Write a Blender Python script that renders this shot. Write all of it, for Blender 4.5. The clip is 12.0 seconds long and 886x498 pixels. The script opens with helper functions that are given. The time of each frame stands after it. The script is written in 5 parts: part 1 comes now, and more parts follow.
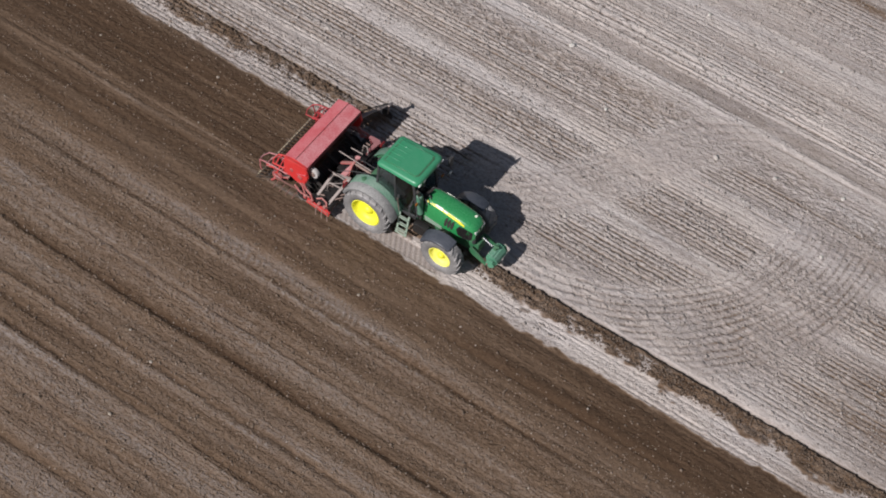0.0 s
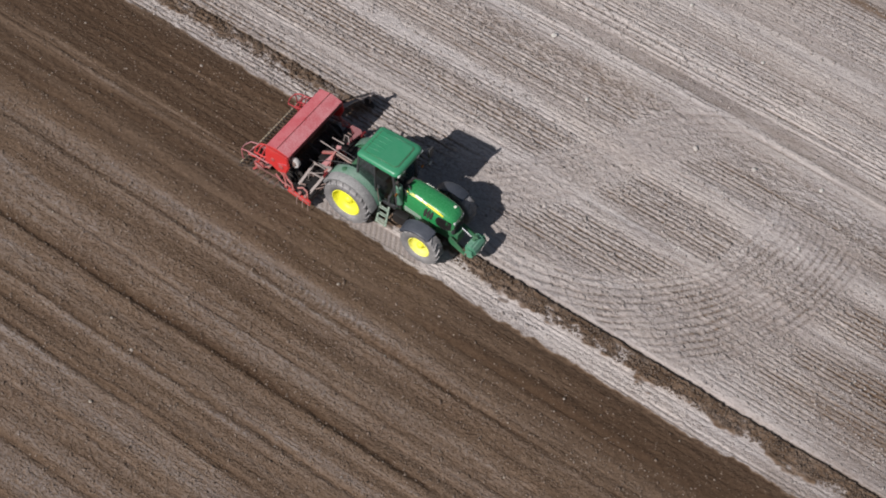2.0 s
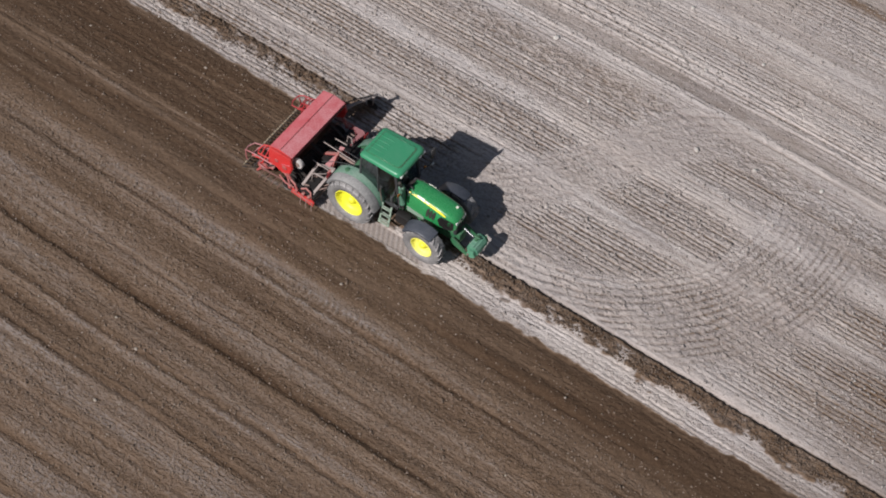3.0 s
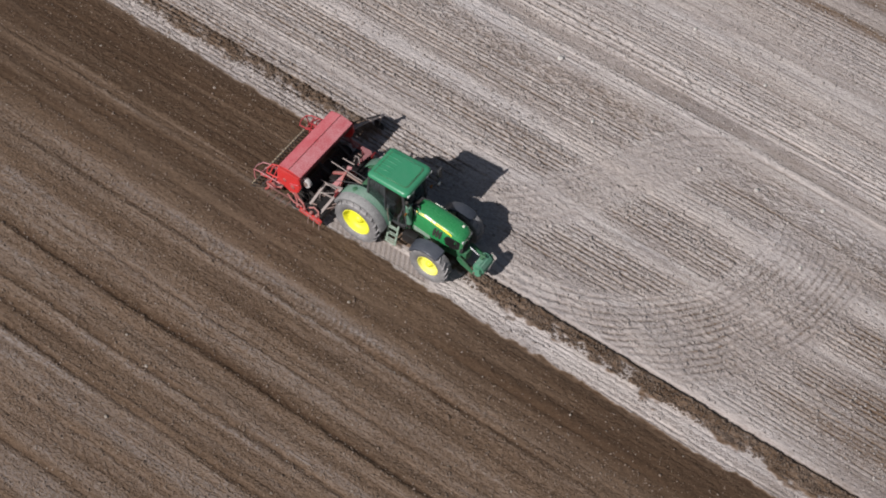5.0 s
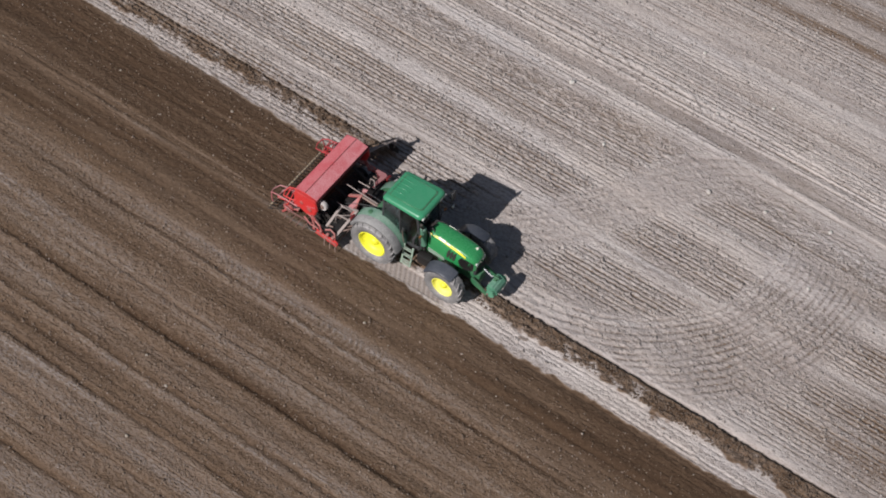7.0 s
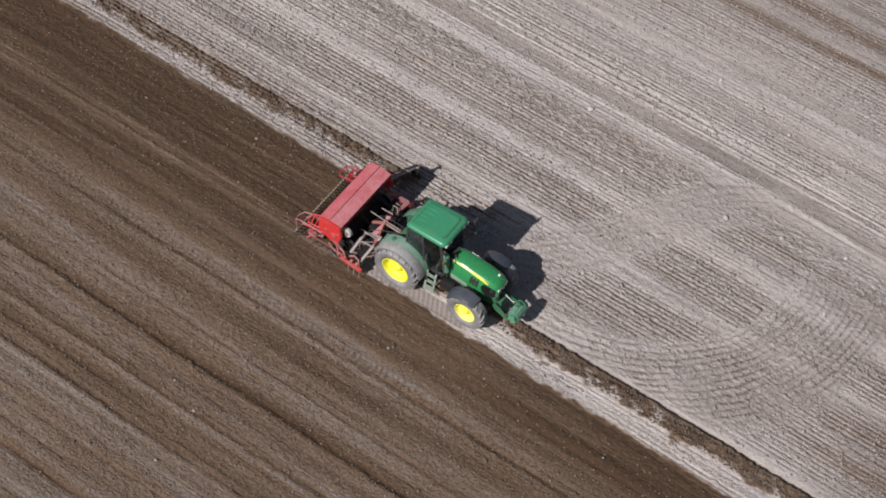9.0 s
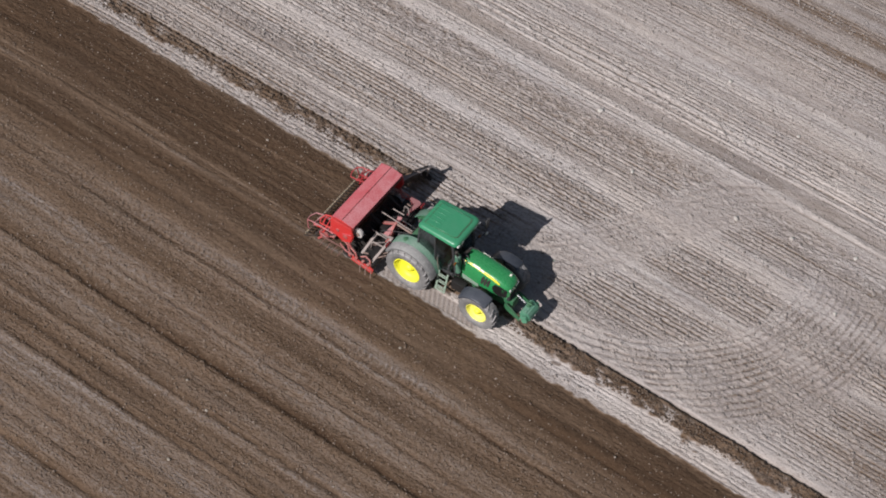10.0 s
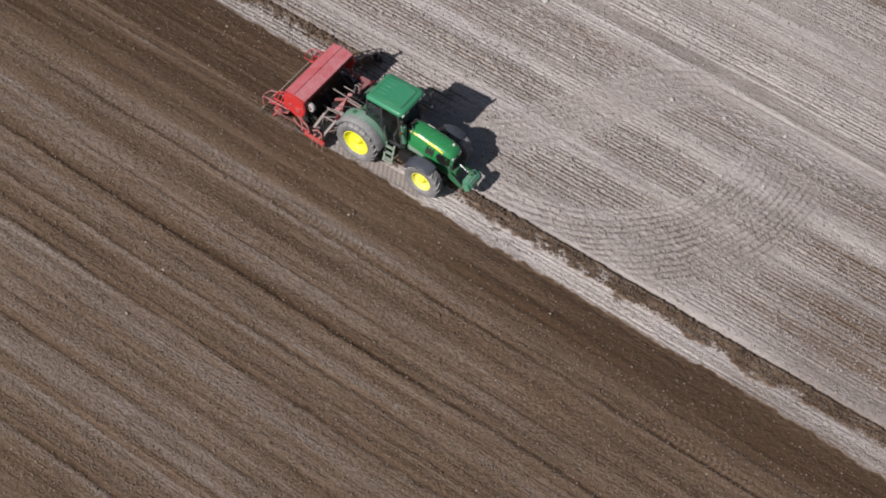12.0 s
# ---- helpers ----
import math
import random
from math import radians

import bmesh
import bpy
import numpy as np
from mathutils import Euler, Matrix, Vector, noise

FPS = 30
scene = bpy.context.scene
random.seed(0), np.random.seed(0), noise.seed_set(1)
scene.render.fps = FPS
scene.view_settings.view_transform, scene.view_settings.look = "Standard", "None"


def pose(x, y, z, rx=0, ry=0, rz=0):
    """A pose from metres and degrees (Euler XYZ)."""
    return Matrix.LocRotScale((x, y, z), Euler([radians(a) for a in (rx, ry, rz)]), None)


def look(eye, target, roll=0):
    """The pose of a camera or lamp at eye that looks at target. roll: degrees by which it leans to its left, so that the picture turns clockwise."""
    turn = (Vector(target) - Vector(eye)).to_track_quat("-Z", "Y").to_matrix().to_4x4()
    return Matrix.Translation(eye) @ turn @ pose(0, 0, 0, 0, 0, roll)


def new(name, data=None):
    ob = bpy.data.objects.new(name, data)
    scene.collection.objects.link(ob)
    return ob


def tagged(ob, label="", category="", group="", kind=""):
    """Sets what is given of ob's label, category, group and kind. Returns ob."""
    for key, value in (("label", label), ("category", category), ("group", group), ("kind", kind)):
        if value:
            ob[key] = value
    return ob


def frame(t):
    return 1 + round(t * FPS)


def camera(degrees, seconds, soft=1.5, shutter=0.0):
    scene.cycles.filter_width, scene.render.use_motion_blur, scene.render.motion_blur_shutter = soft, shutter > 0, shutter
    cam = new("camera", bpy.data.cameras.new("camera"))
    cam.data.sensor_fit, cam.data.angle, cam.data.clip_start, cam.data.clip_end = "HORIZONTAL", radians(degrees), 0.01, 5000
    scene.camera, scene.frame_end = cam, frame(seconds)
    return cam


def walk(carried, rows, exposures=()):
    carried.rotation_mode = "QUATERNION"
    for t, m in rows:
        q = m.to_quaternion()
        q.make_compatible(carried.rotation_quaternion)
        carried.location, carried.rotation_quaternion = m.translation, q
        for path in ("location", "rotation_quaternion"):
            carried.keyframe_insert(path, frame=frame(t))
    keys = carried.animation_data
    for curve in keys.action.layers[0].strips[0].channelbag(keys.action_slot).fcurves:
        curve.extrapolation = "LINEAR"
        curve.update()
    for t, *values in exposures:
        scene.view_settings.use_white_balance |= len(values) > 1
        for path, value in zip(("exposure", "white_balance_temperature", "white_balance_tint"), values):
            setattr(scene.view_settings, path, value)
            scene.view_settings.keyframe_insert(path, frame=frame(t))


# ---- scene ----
# ---- camera ----
cam = camera(27.0, 12.0, soft=1.85)
PATH = [
    (0.0, look((19.400, -29.179, 47.384), (2.718, -0.822, 0.8), 4.770)),
    (0.5, look((19.588, -29.000, 47.299), (3.074, -0.684, 0.8), 5.017)),
    (1.0, look((19.805, -28.895, 47.312), (3.316, -0.706, 0.8), 5.011)),
    (1.5, look((20.182, -28.534, 47.669), (3.458, -0.747, 0.8), 4.483)),
    (2.0, look((19.911, -28.568, 48.102), (3.449, -0.749, 0.8), 4.940)),
    (2.5, look((20.310, -28.693, 48.105), (3.445, -0.774, 0.8), 4.464)),
    (3.0, look((20.286, -28.847, 48.307), (3.391, -0.787, 0.8), 4.583)),
    (5.0, look((20.139, -29.242, 49.021), (2.821, -0.316, 0.8), 4.780)),
    (5.5, look((20.288, -29.216, 49.268), (2.629, -0.221, 0.8), 4.425)),
    (6.0, look((20.169, -29.329, 49.587), (2.399, -0.114, 0.8), 4.434)),
    (6.5, look((20.192, -29.430, 49.893), (2.179, 0.010, 0.8), 4.309)),
    (7.0, look((20.197, -29.641, 50.056), (1.966, 0.113, 0.8), 4.276)),
    (9.0, look((19.584, -30.040, 51.280), (0.760, 0.541, 0.8), 4.165)),
    (9.5, look((19.446, -30.239, 51.272), (0.468, 0.520, 0.8), 4.077)),
    (10.0, look((19.454, -30.626, 51.173), (0.444, 0.332, 0.8), 4.177)),
    (10.5, look((20.234, -31.052, 51.067), (0.910, -0.108, 0.8), 3.832)),
    (11.0, look((21.291, -32.046, 51.086), (1.903, -0.842, 0.8), 3.978)),
    (11.5, look((22.698, -32.996, 51.083), (3.144, -1.737, 0.8), 3.778)),
    (12.0, look((24.448, -34.124, 51.082), (5.079, -3.048, 0.8), 3.979)),
]
walk(cam, PATH)

# ---- world, sun ----
SUN_FROM = Vector((-0.27, -1.13, 1.0)).normalized()
world = bpy.data.worlds.new("sky")
scene.world = world
world.use_nodes = True
wn = world.node_tree
sky = wn.nodes.new("ShaderNodeTexSky")
sky.sky_type = "NISHITA"
sky.sun_disc = False
sky.sun_elevation = math.asin(SUN_FROM.z)
sky.sun_rotation = math.atan2(SUN_FROM.x, SUN_FROM.y)
sky.altitude = 200
sky.ozone_density = 1.0
sky.dust_density = 2.0
wn.links.new(sky.outputs[0], wn.nodes["Background"].inputs[0])
wn.nodes["Background"].inputs[1].default_value = 0.046
sun = new("sun", bpy.data.lights.new("sun", "SUN"))
sun.data.energy = 4.65
sun.data.angle = radians(0.6)
sun.data.color = (1.0, 0.968, 0.972)
sun.matrix_world = look(SUN_FROM * 100, (0, 0, 0))
scene.view_settings.exposure = -0.01


# ---- materials ----
def node_mat(name):
    m = bpy.data.materials.new(name)
    m.use_nodes = True
    nt = m.node_tree
    return m, nt, nt.nodes["Principled BSDF"]


def noise_node(nt, scale, detail=4.0, rough=0.6, vector=None):
    n = nt.nodes.new("ShaderNodeTexNoise")
    n.inputs["Scale"].default_value = scale
    n.inputs["Detail"].default_value = detail
    n.inputs["Roughness"].default_value = rough
    if vector is not None:
        nt.links.new(vector, n.inputs["Vector"])
    return n


def ramp_node(nt, fac, stops):
    r = nt.nodes.new("ShaderNodeValToRGB")
    els = r.color_ramp.elements
    while len(els) < len(stops):
        els.new(0.5)
    for el, (p, c) in zip(els, stops):
        el.position = p
        el.color = (*c, 1) if len(c) == 3 else c
    nt.links.new(fac, r.inputs[0])
    return r


def mix_node(nt, fac, a, b, blend="MIX"):
    m = nt.nodes.new("ShaderNodeMix")
    m.data_type, m.blend_type = "RGBA", blend
    for sock, v in ((m.inputs[0], fac), (m.inputs[6], a), (m.inputs[7], b)):
        if isinstance(v, (int, float)):
            sock.default_value = v
        elif isinstance(v, tuple):
            sock.default_value = (*v, 1)
        else:
            nt.links.new(v, sock)
    return m.outputs[2]


def bump(nt, bsdf, height, strength, distance):
    b = nt.nodes.new("ShaderNodeBump")
    b.inputs["Strength"].default_value = strength
    b.inputs["Distance"].default_value = distance
    nt.links.new(height, b.inputs["Height"])
    nt.links.new(b.outputs[0], bsdf.inputs["Normal"])


def paint(name, colour, rough=0.35, dust=0.25, dust_colour=(0.30, 0.25, 0.20), metal=0.0, coat=0.0):
    """Painted or bare sheet metal with field dust lying in blotches, thicker on level faces."""
    m, nt, bsdf = node_mat(name)
    co = nt.nodes.new("ShaderNodeTexCoord").outputs["Object"]
    big, fine = noise_node(nt, 2.2, 5, 0.65, co), noise_node(nt, 22, 4, 0.6, co)
    add = nt.nodes.new("ShaderNodeMath")
    add.operation = "MULTIPLY"
    nt.links.new(big.outputs[0], add.inputs[0])
    nt.links.new(fine.outputs[0], add.inputs[1])
    geo = nt.nodes.new("ShaderNodeNewGeometry")
    sep = nt.nodes.new("ShaderNodeSeparateXYZ")
    nt.links.new(geo.outputs["Normal"], sep.inputs[0])
    up = nt.nodes.new("ShaderNodeMapRange")
    nt.links.new(sep.outputs[2], up.inputs[0])
    up.inputs[1].default_value, up.inputs[2].default_value = -0.2, 1.0
    up.inputs[3].default_value, up.inputs[4].default_value = 0.5, 1.3
    mul = nt.nodes.new("ShaderNodeMath")
    mul.operation = "MULTIPLY"
    nt.links.new(add.outputs[0], mul.inputs[0])
    nt.links.new(up.outputs[0], mul.inputs[1])
    fac = ramp_node(nt, mul.outputs[0], [(0.12, (0.25 * dust,) * 3), (0.42, (min(1.0, 1.6 * dust),) * 3)])
    shade = mix_node(nt, fine.outputs[0], tuple(c * 0.9 for c in colour), tuple(min(1, c * 1.1) for c in colour))
    col = mix_node(nt, fac.outputs[0], shade, dust_colour)
    nt.links.new(col, bsdf.inputs["Base Color"])
    rr = nt.nodes.new("ShaderNodeMapRange")
    nt.links.new(fac.outputs[0], rr.inputs[0])
    rr.inputs[3].default_value, rr.inputs[4].default_value = rough, 0.9
    nt.links.new(rr.outputs[0], bsdf.inputs["Roughness"])
    bsdf.inputs["Metallic"].default_value = metal
    bsdf.inputs["Coat Weight"].default_value = coat
    bump(nt, bsdf, fine.outputs[0], 0.12, 0.004)
    return m


def soil_mat():
    """Field soil: pale and crusted where dry, brown where freshly turned; 'phase' counts the drill rows, 'rows' is their strength, 'clump' how cloddy it lies."""
    m, nt, bsdf = node_mat("soil")
    co = nt.nodes.new("ShaderNodeTexCoord").outputs["Object"]

    def attr(name):
        a = nt.nodes.new("ShaderNodeAttribute")
        a.attribute_name = name
        return a.outputs["Fac"]

    def calc(op, a, b=None, c=None):
        n = nt.nodes.new("ShaderNodeMath")
        n.operation = op
        for sock, v in zip(n.inputs, (a, b, c)):
            if v is None:
                continue
            if isinstance(v, (int, float)):
                sock.default_value = v
            else:
                nt.links.new(v, sock)
        return n.outputs[0]
    crumb, grain, blot = noise_node(nt, 17, 4, 0.75, co), noise_node(nt, 26, 4, 0.8, co), noise_node(nt, 0.35, 4, 0.6, co)
    chop = noise_node(nt, 7.5, 3, 0.7, co)
    # clods: pale lumps with shade painted into the gaps, a little longer along the rows
    squash = nt.nodes.new("ShaderNodeMapping")
    squash.inputs["Scale"].default_value = (0.75, 1.15, 1.0)
    nt.links.new(co, squash.inputs["Vector"])
    lumps = noise_node(nt, 10.5, 3, 0.65, squash.outputs[0])
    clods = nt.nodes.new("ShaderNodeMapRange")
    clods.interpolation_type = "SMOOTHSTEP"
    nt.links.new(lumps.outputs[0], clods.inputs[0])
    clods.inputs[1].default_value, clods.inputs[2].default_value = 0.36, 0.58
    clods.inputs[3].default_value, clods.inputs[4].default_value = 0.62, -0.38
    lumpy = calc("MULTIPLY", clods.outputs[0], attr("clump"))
    # narrow broken furrow at every whole number of the phase, its shade painted in
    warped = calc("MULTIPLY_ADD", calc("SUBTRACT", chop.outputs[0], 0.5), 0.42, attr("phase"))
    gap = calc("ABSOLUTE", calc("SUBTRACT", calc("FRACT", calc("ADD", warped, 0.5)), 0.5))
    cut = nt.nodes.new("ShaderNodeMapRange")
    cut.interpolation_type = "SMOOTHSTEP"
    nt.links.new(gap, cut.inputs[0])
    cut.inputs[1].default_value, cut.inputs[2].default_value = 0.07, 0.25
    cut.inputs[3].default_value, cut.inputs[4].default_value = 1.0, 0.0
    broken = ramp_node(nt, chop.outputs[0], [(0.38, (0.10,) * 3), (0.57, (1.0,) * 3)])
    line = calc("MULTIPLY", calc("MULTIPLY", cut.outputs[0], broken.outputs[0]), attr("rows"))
    tot = calc("ADD", attr("moist_shade"), calc("MULTIPLY_ADD", crumb.outputs[0], 0.34, -0.18))
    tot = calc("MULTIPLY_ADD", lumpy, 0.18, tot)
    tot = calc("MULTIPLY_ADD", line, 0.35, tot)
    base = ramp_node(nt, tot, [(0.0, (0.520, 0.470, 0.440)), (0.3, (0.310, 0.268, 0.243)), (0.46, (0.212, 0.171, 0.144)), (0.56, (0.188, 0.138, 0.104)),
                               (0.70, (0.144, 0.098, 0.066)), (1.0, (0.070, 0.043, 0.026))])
    speck = ramp_node(nt, grain.outputs[0], [(0.36, (0.78, 0.775, 0.77)), (0.64, (1.20, 1.20, 1.20))])
    col = mix_node(nt, 0.7, base.outputs[0], speck.outputs[0], "MULTIPLY")
    # long streaks of redder and greyer earth along the passes
    stretch = nt.nodes.new("ShaderNodeMapping")
    stretch.inputs["Scale"].default_value = (0.12, 0.9, 1.0)
    nt.links.new(co, stretch.inputs["Vector"])
    tint = noise_node(nt, 1.0, 4, 0.6, stretch.outputs[0])
    warm = ramp_node(nt, tint.outputs[0], [(0.3, (0.96, 0.98, 1.01)), (0.7, (1.05, 1.0, 0.95))])
    col = mix_node(nt, 0.6, col, warm.outputs[0], "MULTIPLY")
    patch = ramp_node(nt, blot.outputs[0], [(0.3, (0.93, 0.93, 0.94)), (0.7, (1.06, 1.06, 1.05))])
    col = mix_node(nt, 0.9, col, patch.outputs[0], "MULTIPLY")
    nt.links.new(col, bsdf.inputs["Base Color"])
    bsdf.inputs["Roughness"].default_value = 0.96
    bsdf.inputs["Specular IOR Level"].default_value = 0.15
    relief = calc("MULTIPLY_ADD", line, -0.9, calc("MULTIPLY_ADD", grain.outputs[0], 0.35, calc("MULTIPLY", crumb.outputs[0], 0.6)))
    relief = calc("MULTIPLY_ADD", lumpy, -0.7, relief)
    bump(nt, bsdf, relief, 0.8, 0.036)
    return m


def stone_mat(name, dark, mid, light):
    m, nt, bsdf = node_mat(name)
    info = nt.nodes.new("ShaderNodeNewGeometry")
    c = ramp_node(nt, info.outputs["Random Per Island"], [(0.0, dark), (0.7, mid), (1.0, light)])
    n = noise_node(nt, 30, 4, 0.6, nt.nodes.new("ShaderNodeTexCoord").outputs["Object"])
    col = mix_node(nt, 0.5, c.outputs[0], n.outputs["Color"], "SOFT_LIGHT")
    nt.links.new(col, bsdf.inputs["Base Color"])
    bsdf.inputs["Roughness"].default_value = 0.85
    bump(nt, bsdf, n.outputs[0], 0.4, 0.01)
    return m


def pebble_mat():
    m, nt, bsdf = node_mat("pebble")
    info = nt.nodes.new("ShaderNodeNewGeometry")
    c = ramp_node(nt, info.outputs["Random Per Island"], [(0.0, (0.15, 0.115, 0.09)), (0.75, (0.25, 0.205, 0.165)), (1.0, (0.40, 0.35, 0.30))])
    n = noise_node(nt, 45, 3, 0.6, nt.nodes.new("ShaderNodeTexCoord").outputs["Object"])
    nt.links.new(mix_node(nt, 0.5, c.outputs[0], n.outputs["Color"], "SOFT_LIGHT"), bsdf.inputs["Base Color"])
    bsdf.inputs["Roughness"].default_value = 0.9
    return m


def clod_mat(name, dark, light):
    m, nt, bsdf = node_mat(name)
    info = nt.nodes.new("ShaderNodeNewGeometry")
    c = ramp_node(nt, info.outputs["Random Per Island"], [(0.0, dark), (1.0, light)])
    n = noise_node(nt, 40, 4, 0.7, nt.nodes.new("ShaderNodeTexCoord").outputs["Object"])
    v = ramp_node(nt, n.outputs[0], [(0.3, (0.75, 0.75, 0.75)), (0.7, (1.2, 1.2, 1.2))])
    nt.links.new(mix_node(nt, 0.8, c.outputs[0], v.outputs[0], "MULTIPLY"), bsdf.inputs["Base Color"])
    bsdf.inputs["Roughness"].default_value = 0.95
    bump(nt, bsdf, n.outputs[0], 0.5, 0.01)
    return m


def glass_mat():
    m, _, bsdf = node_mat("cab_glass")
    bsdf.inputs["Base Color"].default_value = (0.40, 0.50, 0.52, 1)
    bsdf.inputs["Transmission Weight"].default_value = 1.0
    bsdf.inputs["Roughness"].default_value = 0.03
    bsdf.inputs["IOR"].default_value = 1.45
    return m


def lamp_mat(name, colour, rough=0.12):
    m, nt, bsdf = node_mat(name)
    n = noise_node(nt, 60, 2, 0.5, nt.nodes.new("ShaderNodeTexCoord").outputs["Object"])
    nt.links.new(mix_node(nt, n.outputs[0], tuple(c * 0.8 for c in colour), colour), bsdf.inputs["Base Color"])
    bsdf.inputs["Roughness"].default_value = rough
    bsdf.inputs["Coat Weight"].default_value = 0.5
    return m


SOIL = soil_mat()
STONE = stone_mat("stone", (0.34, 0.31, 0.28), (0.42, 0.385, 0.35), (0.52, 0.49, 0.45))
STONE_TAN = stone_mat("stone_tan", (0.22, 0.18, 0.145), (0.27, 0.225, 0.185), (0.34, 0.29, 0.24))
PEBBLE = pebble_mat()
CLOD_BROWN = clod_mat("clod_brown", (0.115, 0.080, 0.056), (0.235, 0.178, 0.136))
CLOD_DAMP = clod_mat("clod_damp", (0.070, 0.047, 0.032), (0.165, 0.120, 0.088))
CLOD_PALE = clod_mat("clod_pale", (0.22, 0.19, 0.17), (0.38, 0.335, 0.305))
GREEN = paint("green_paint", (0.018, 0.240, 0.070), 0.22, 0.08, (0.24, 0.30, 0.23), coat=0.6)
GREEN_ROOF = paint("roof_green", (0.030, 0.240, 0.112), 0.28, 0.10, (0.20, 0.32, 0.25))
GREEN_WORN = paint("worn_green_paint", (0.035, 0.17, 0.095), 0.5, 0.40, (0.28, 0.32, 0.28))
WEIGHT = paint("faded_green_paint", (0.050, 0.235, 0.130), 0.5, 0.34, (0.30, 0.40, 0.33))
LADDER = paint("scuffed_green_paint", (0.20, 0.30, 0.22), 0.6, 0.45, (0.42, 0.43, 0.37))
GREEN_DARK = paint("chassis_green", (0.014, 0.125, 0.048), 0.5, 0.22, (0.22, 0.24, 0.18))
YELLOW_PALE = paint("dusty_yellow_paint", (0.80, 0.765, 0.10), 0.5, 0.22, (0.74, 0.70, 0.42))
YELLOW = paint("yellow_paint", (0.80, 0.775, 0.03), 0.45, 0.10, (0.70, 0.66, 0.30))
RED = paint("red_paint", (0.56, 0.024, 0.024), 0.40, 0.16, (0.52, 0.25, 0.22))
# lid reds: dust plus painted sky reflection, the second with the front lid's sheen
RED_LID = paint("dusty_skylit_red_paint", (0.47, 0.038, 0.050), 0.40, 0.30, (0.64, 0.32, 0.33))
RED_SHEEN = paint("dusty_sheen_red_paint", (0.46, 0.040, 0.050), 0.42, 0.38, (0.66, 0.36, 0.37))
RED_OLD = paint("worn_red_paint", (0.38, 0.045, 0.045), 0.6, 0.45, (0.38, 0.27, 0.235))
PANEL = paint("dusty_pale_green_panel", (0.20, 0.30, 0.22), 0.6, 0.5, (0.36, 0.38, 0.34))
RAKE = paint("worn_dark_red_steel", (0.15, 0.06, 0.05), 0.65, 0.25, (0.22, 0.16, 0.13))
RUSTY = paint("worn_steel", (0.215, 0.145, 0.122), 0.65, 0.35, (0.36, 0.27, 0.23), metal=0.1)
# darkened red: shade at the lid joint and front lip painted in
SEAM_RED = paint("shadowed_seam_paint", (0.13, 0.010, 0.014), 0.6, 0.08)
STRAW = paint("bleached_tine_bar", (0.40, 0.33, 0.20), 0.7, 0.4)
# near black: oily steel with deep shade put into the colour
TROUGH = paint("oily_shaded_black_steel", (0.010, 0.009, 0.009), 0.55, 0.05, (0.06, 0.05, 0.04))
BLACK = paint("black_plastic", (0.030, 0.031, 0.034), 0.5, 0.16, (0.20, 0.19, 0.18))
FENDER = paint("dusty_black_fender", (0.036, 0.042, 0.056), 0.34, 0.14, (0.20, 0.205, 0.22))
EXTENSION = paint("dusty_grey_mudguard", (0.105, 0.105, 0.11), 0.6, 0.45, (0.38, 0.37, 0.35))
BARE = paint("bare_dusty_steel", (0.26, 0.215, 0.195), 0.6, 0.36, (0.42, 0.36, 0.33))
PINK = paint("bleached_red_paint", (0.36, 0.085, 0.09), 0.5, 0.36, (0.54, 0.37, 0.36))
# red darkened for the partial shade on the far bracket
RED_SHADED = paint("shaded_red_paint", (0.17, 0.035, 0.042), 0.6, 0.22, (0.30, 0.19, 0.185))
RED_FRAME = paint("red_frame_paint", (0.36, 0.018, 0.026), 0.45, 0.16, (0.42, 0.20, 0.19))
IRON = paint("black_iron", (0.022, 0.020, 0.019), 0.6, 0.16, (0.16, 0.125, 0.10))
TYRE = paint("dusty_rubber", (0.085, 0.083, 0.084), 0.85, 0.95, (0.385, 0.366, 0.354))
WHITE = paint("off_white_plastic", (0.52, 0.49, 0.475), 0.55, 0.30)
CHROME = paint("bright_steel", (0.75, 0.75, 0.75), 0.2, 0.05, metal=0.9)
DECAL = paint("yellow_decal", (0.80, 0.70, 0.03), 0.4, 0.05)
DECAL_PALE = paint("pale_decal", (0.78, 0.80, 0.66), 0.4, 0.05)
SEAT = paint("grey_fabric", (0.11, 0.12, 0.125), 0.9, 0.20)
GLASS = glass_mat()
LENS = lamp_mat("clear_lens", (0.75, 0.75, 0.72))
AMBER = lamp_mat("amber_lens", (0.36, 0.13, 0.02))
TAIL_RED = lamp_mat("red_lens", (0.16, 0.02, 0.02))


# ---- mesh helpers ----
def thing(name, at, label, category, group="", kind=""):
    ob = new(name)
    ob.location = at
    ob.empty_display_size = 0.3
    return tagged(ob, label, category, group, kind)


def part(name, bm, material, parent, label="", smooth=40):
    me = bpy.data.meshes.new(name)
    bmesh.ops.recalc_face_normals(bm, faces=bm.faces[:])
    bm.to_mesh(me)
    bm.free()
    me.materials.append(material)
    if smooth:
        me.shade_smooth()
        me.set_sharp_from_angle(angle=radians(smooth))
    ob = new(name, me)
    ob.parent = parent
    if parent is not None and parent.type == "EMPTY":
        ob.matrix_parent_inverse = Matrix.Translation(-parent.location)
    if label:
        tagged(ob, label)
    return ob


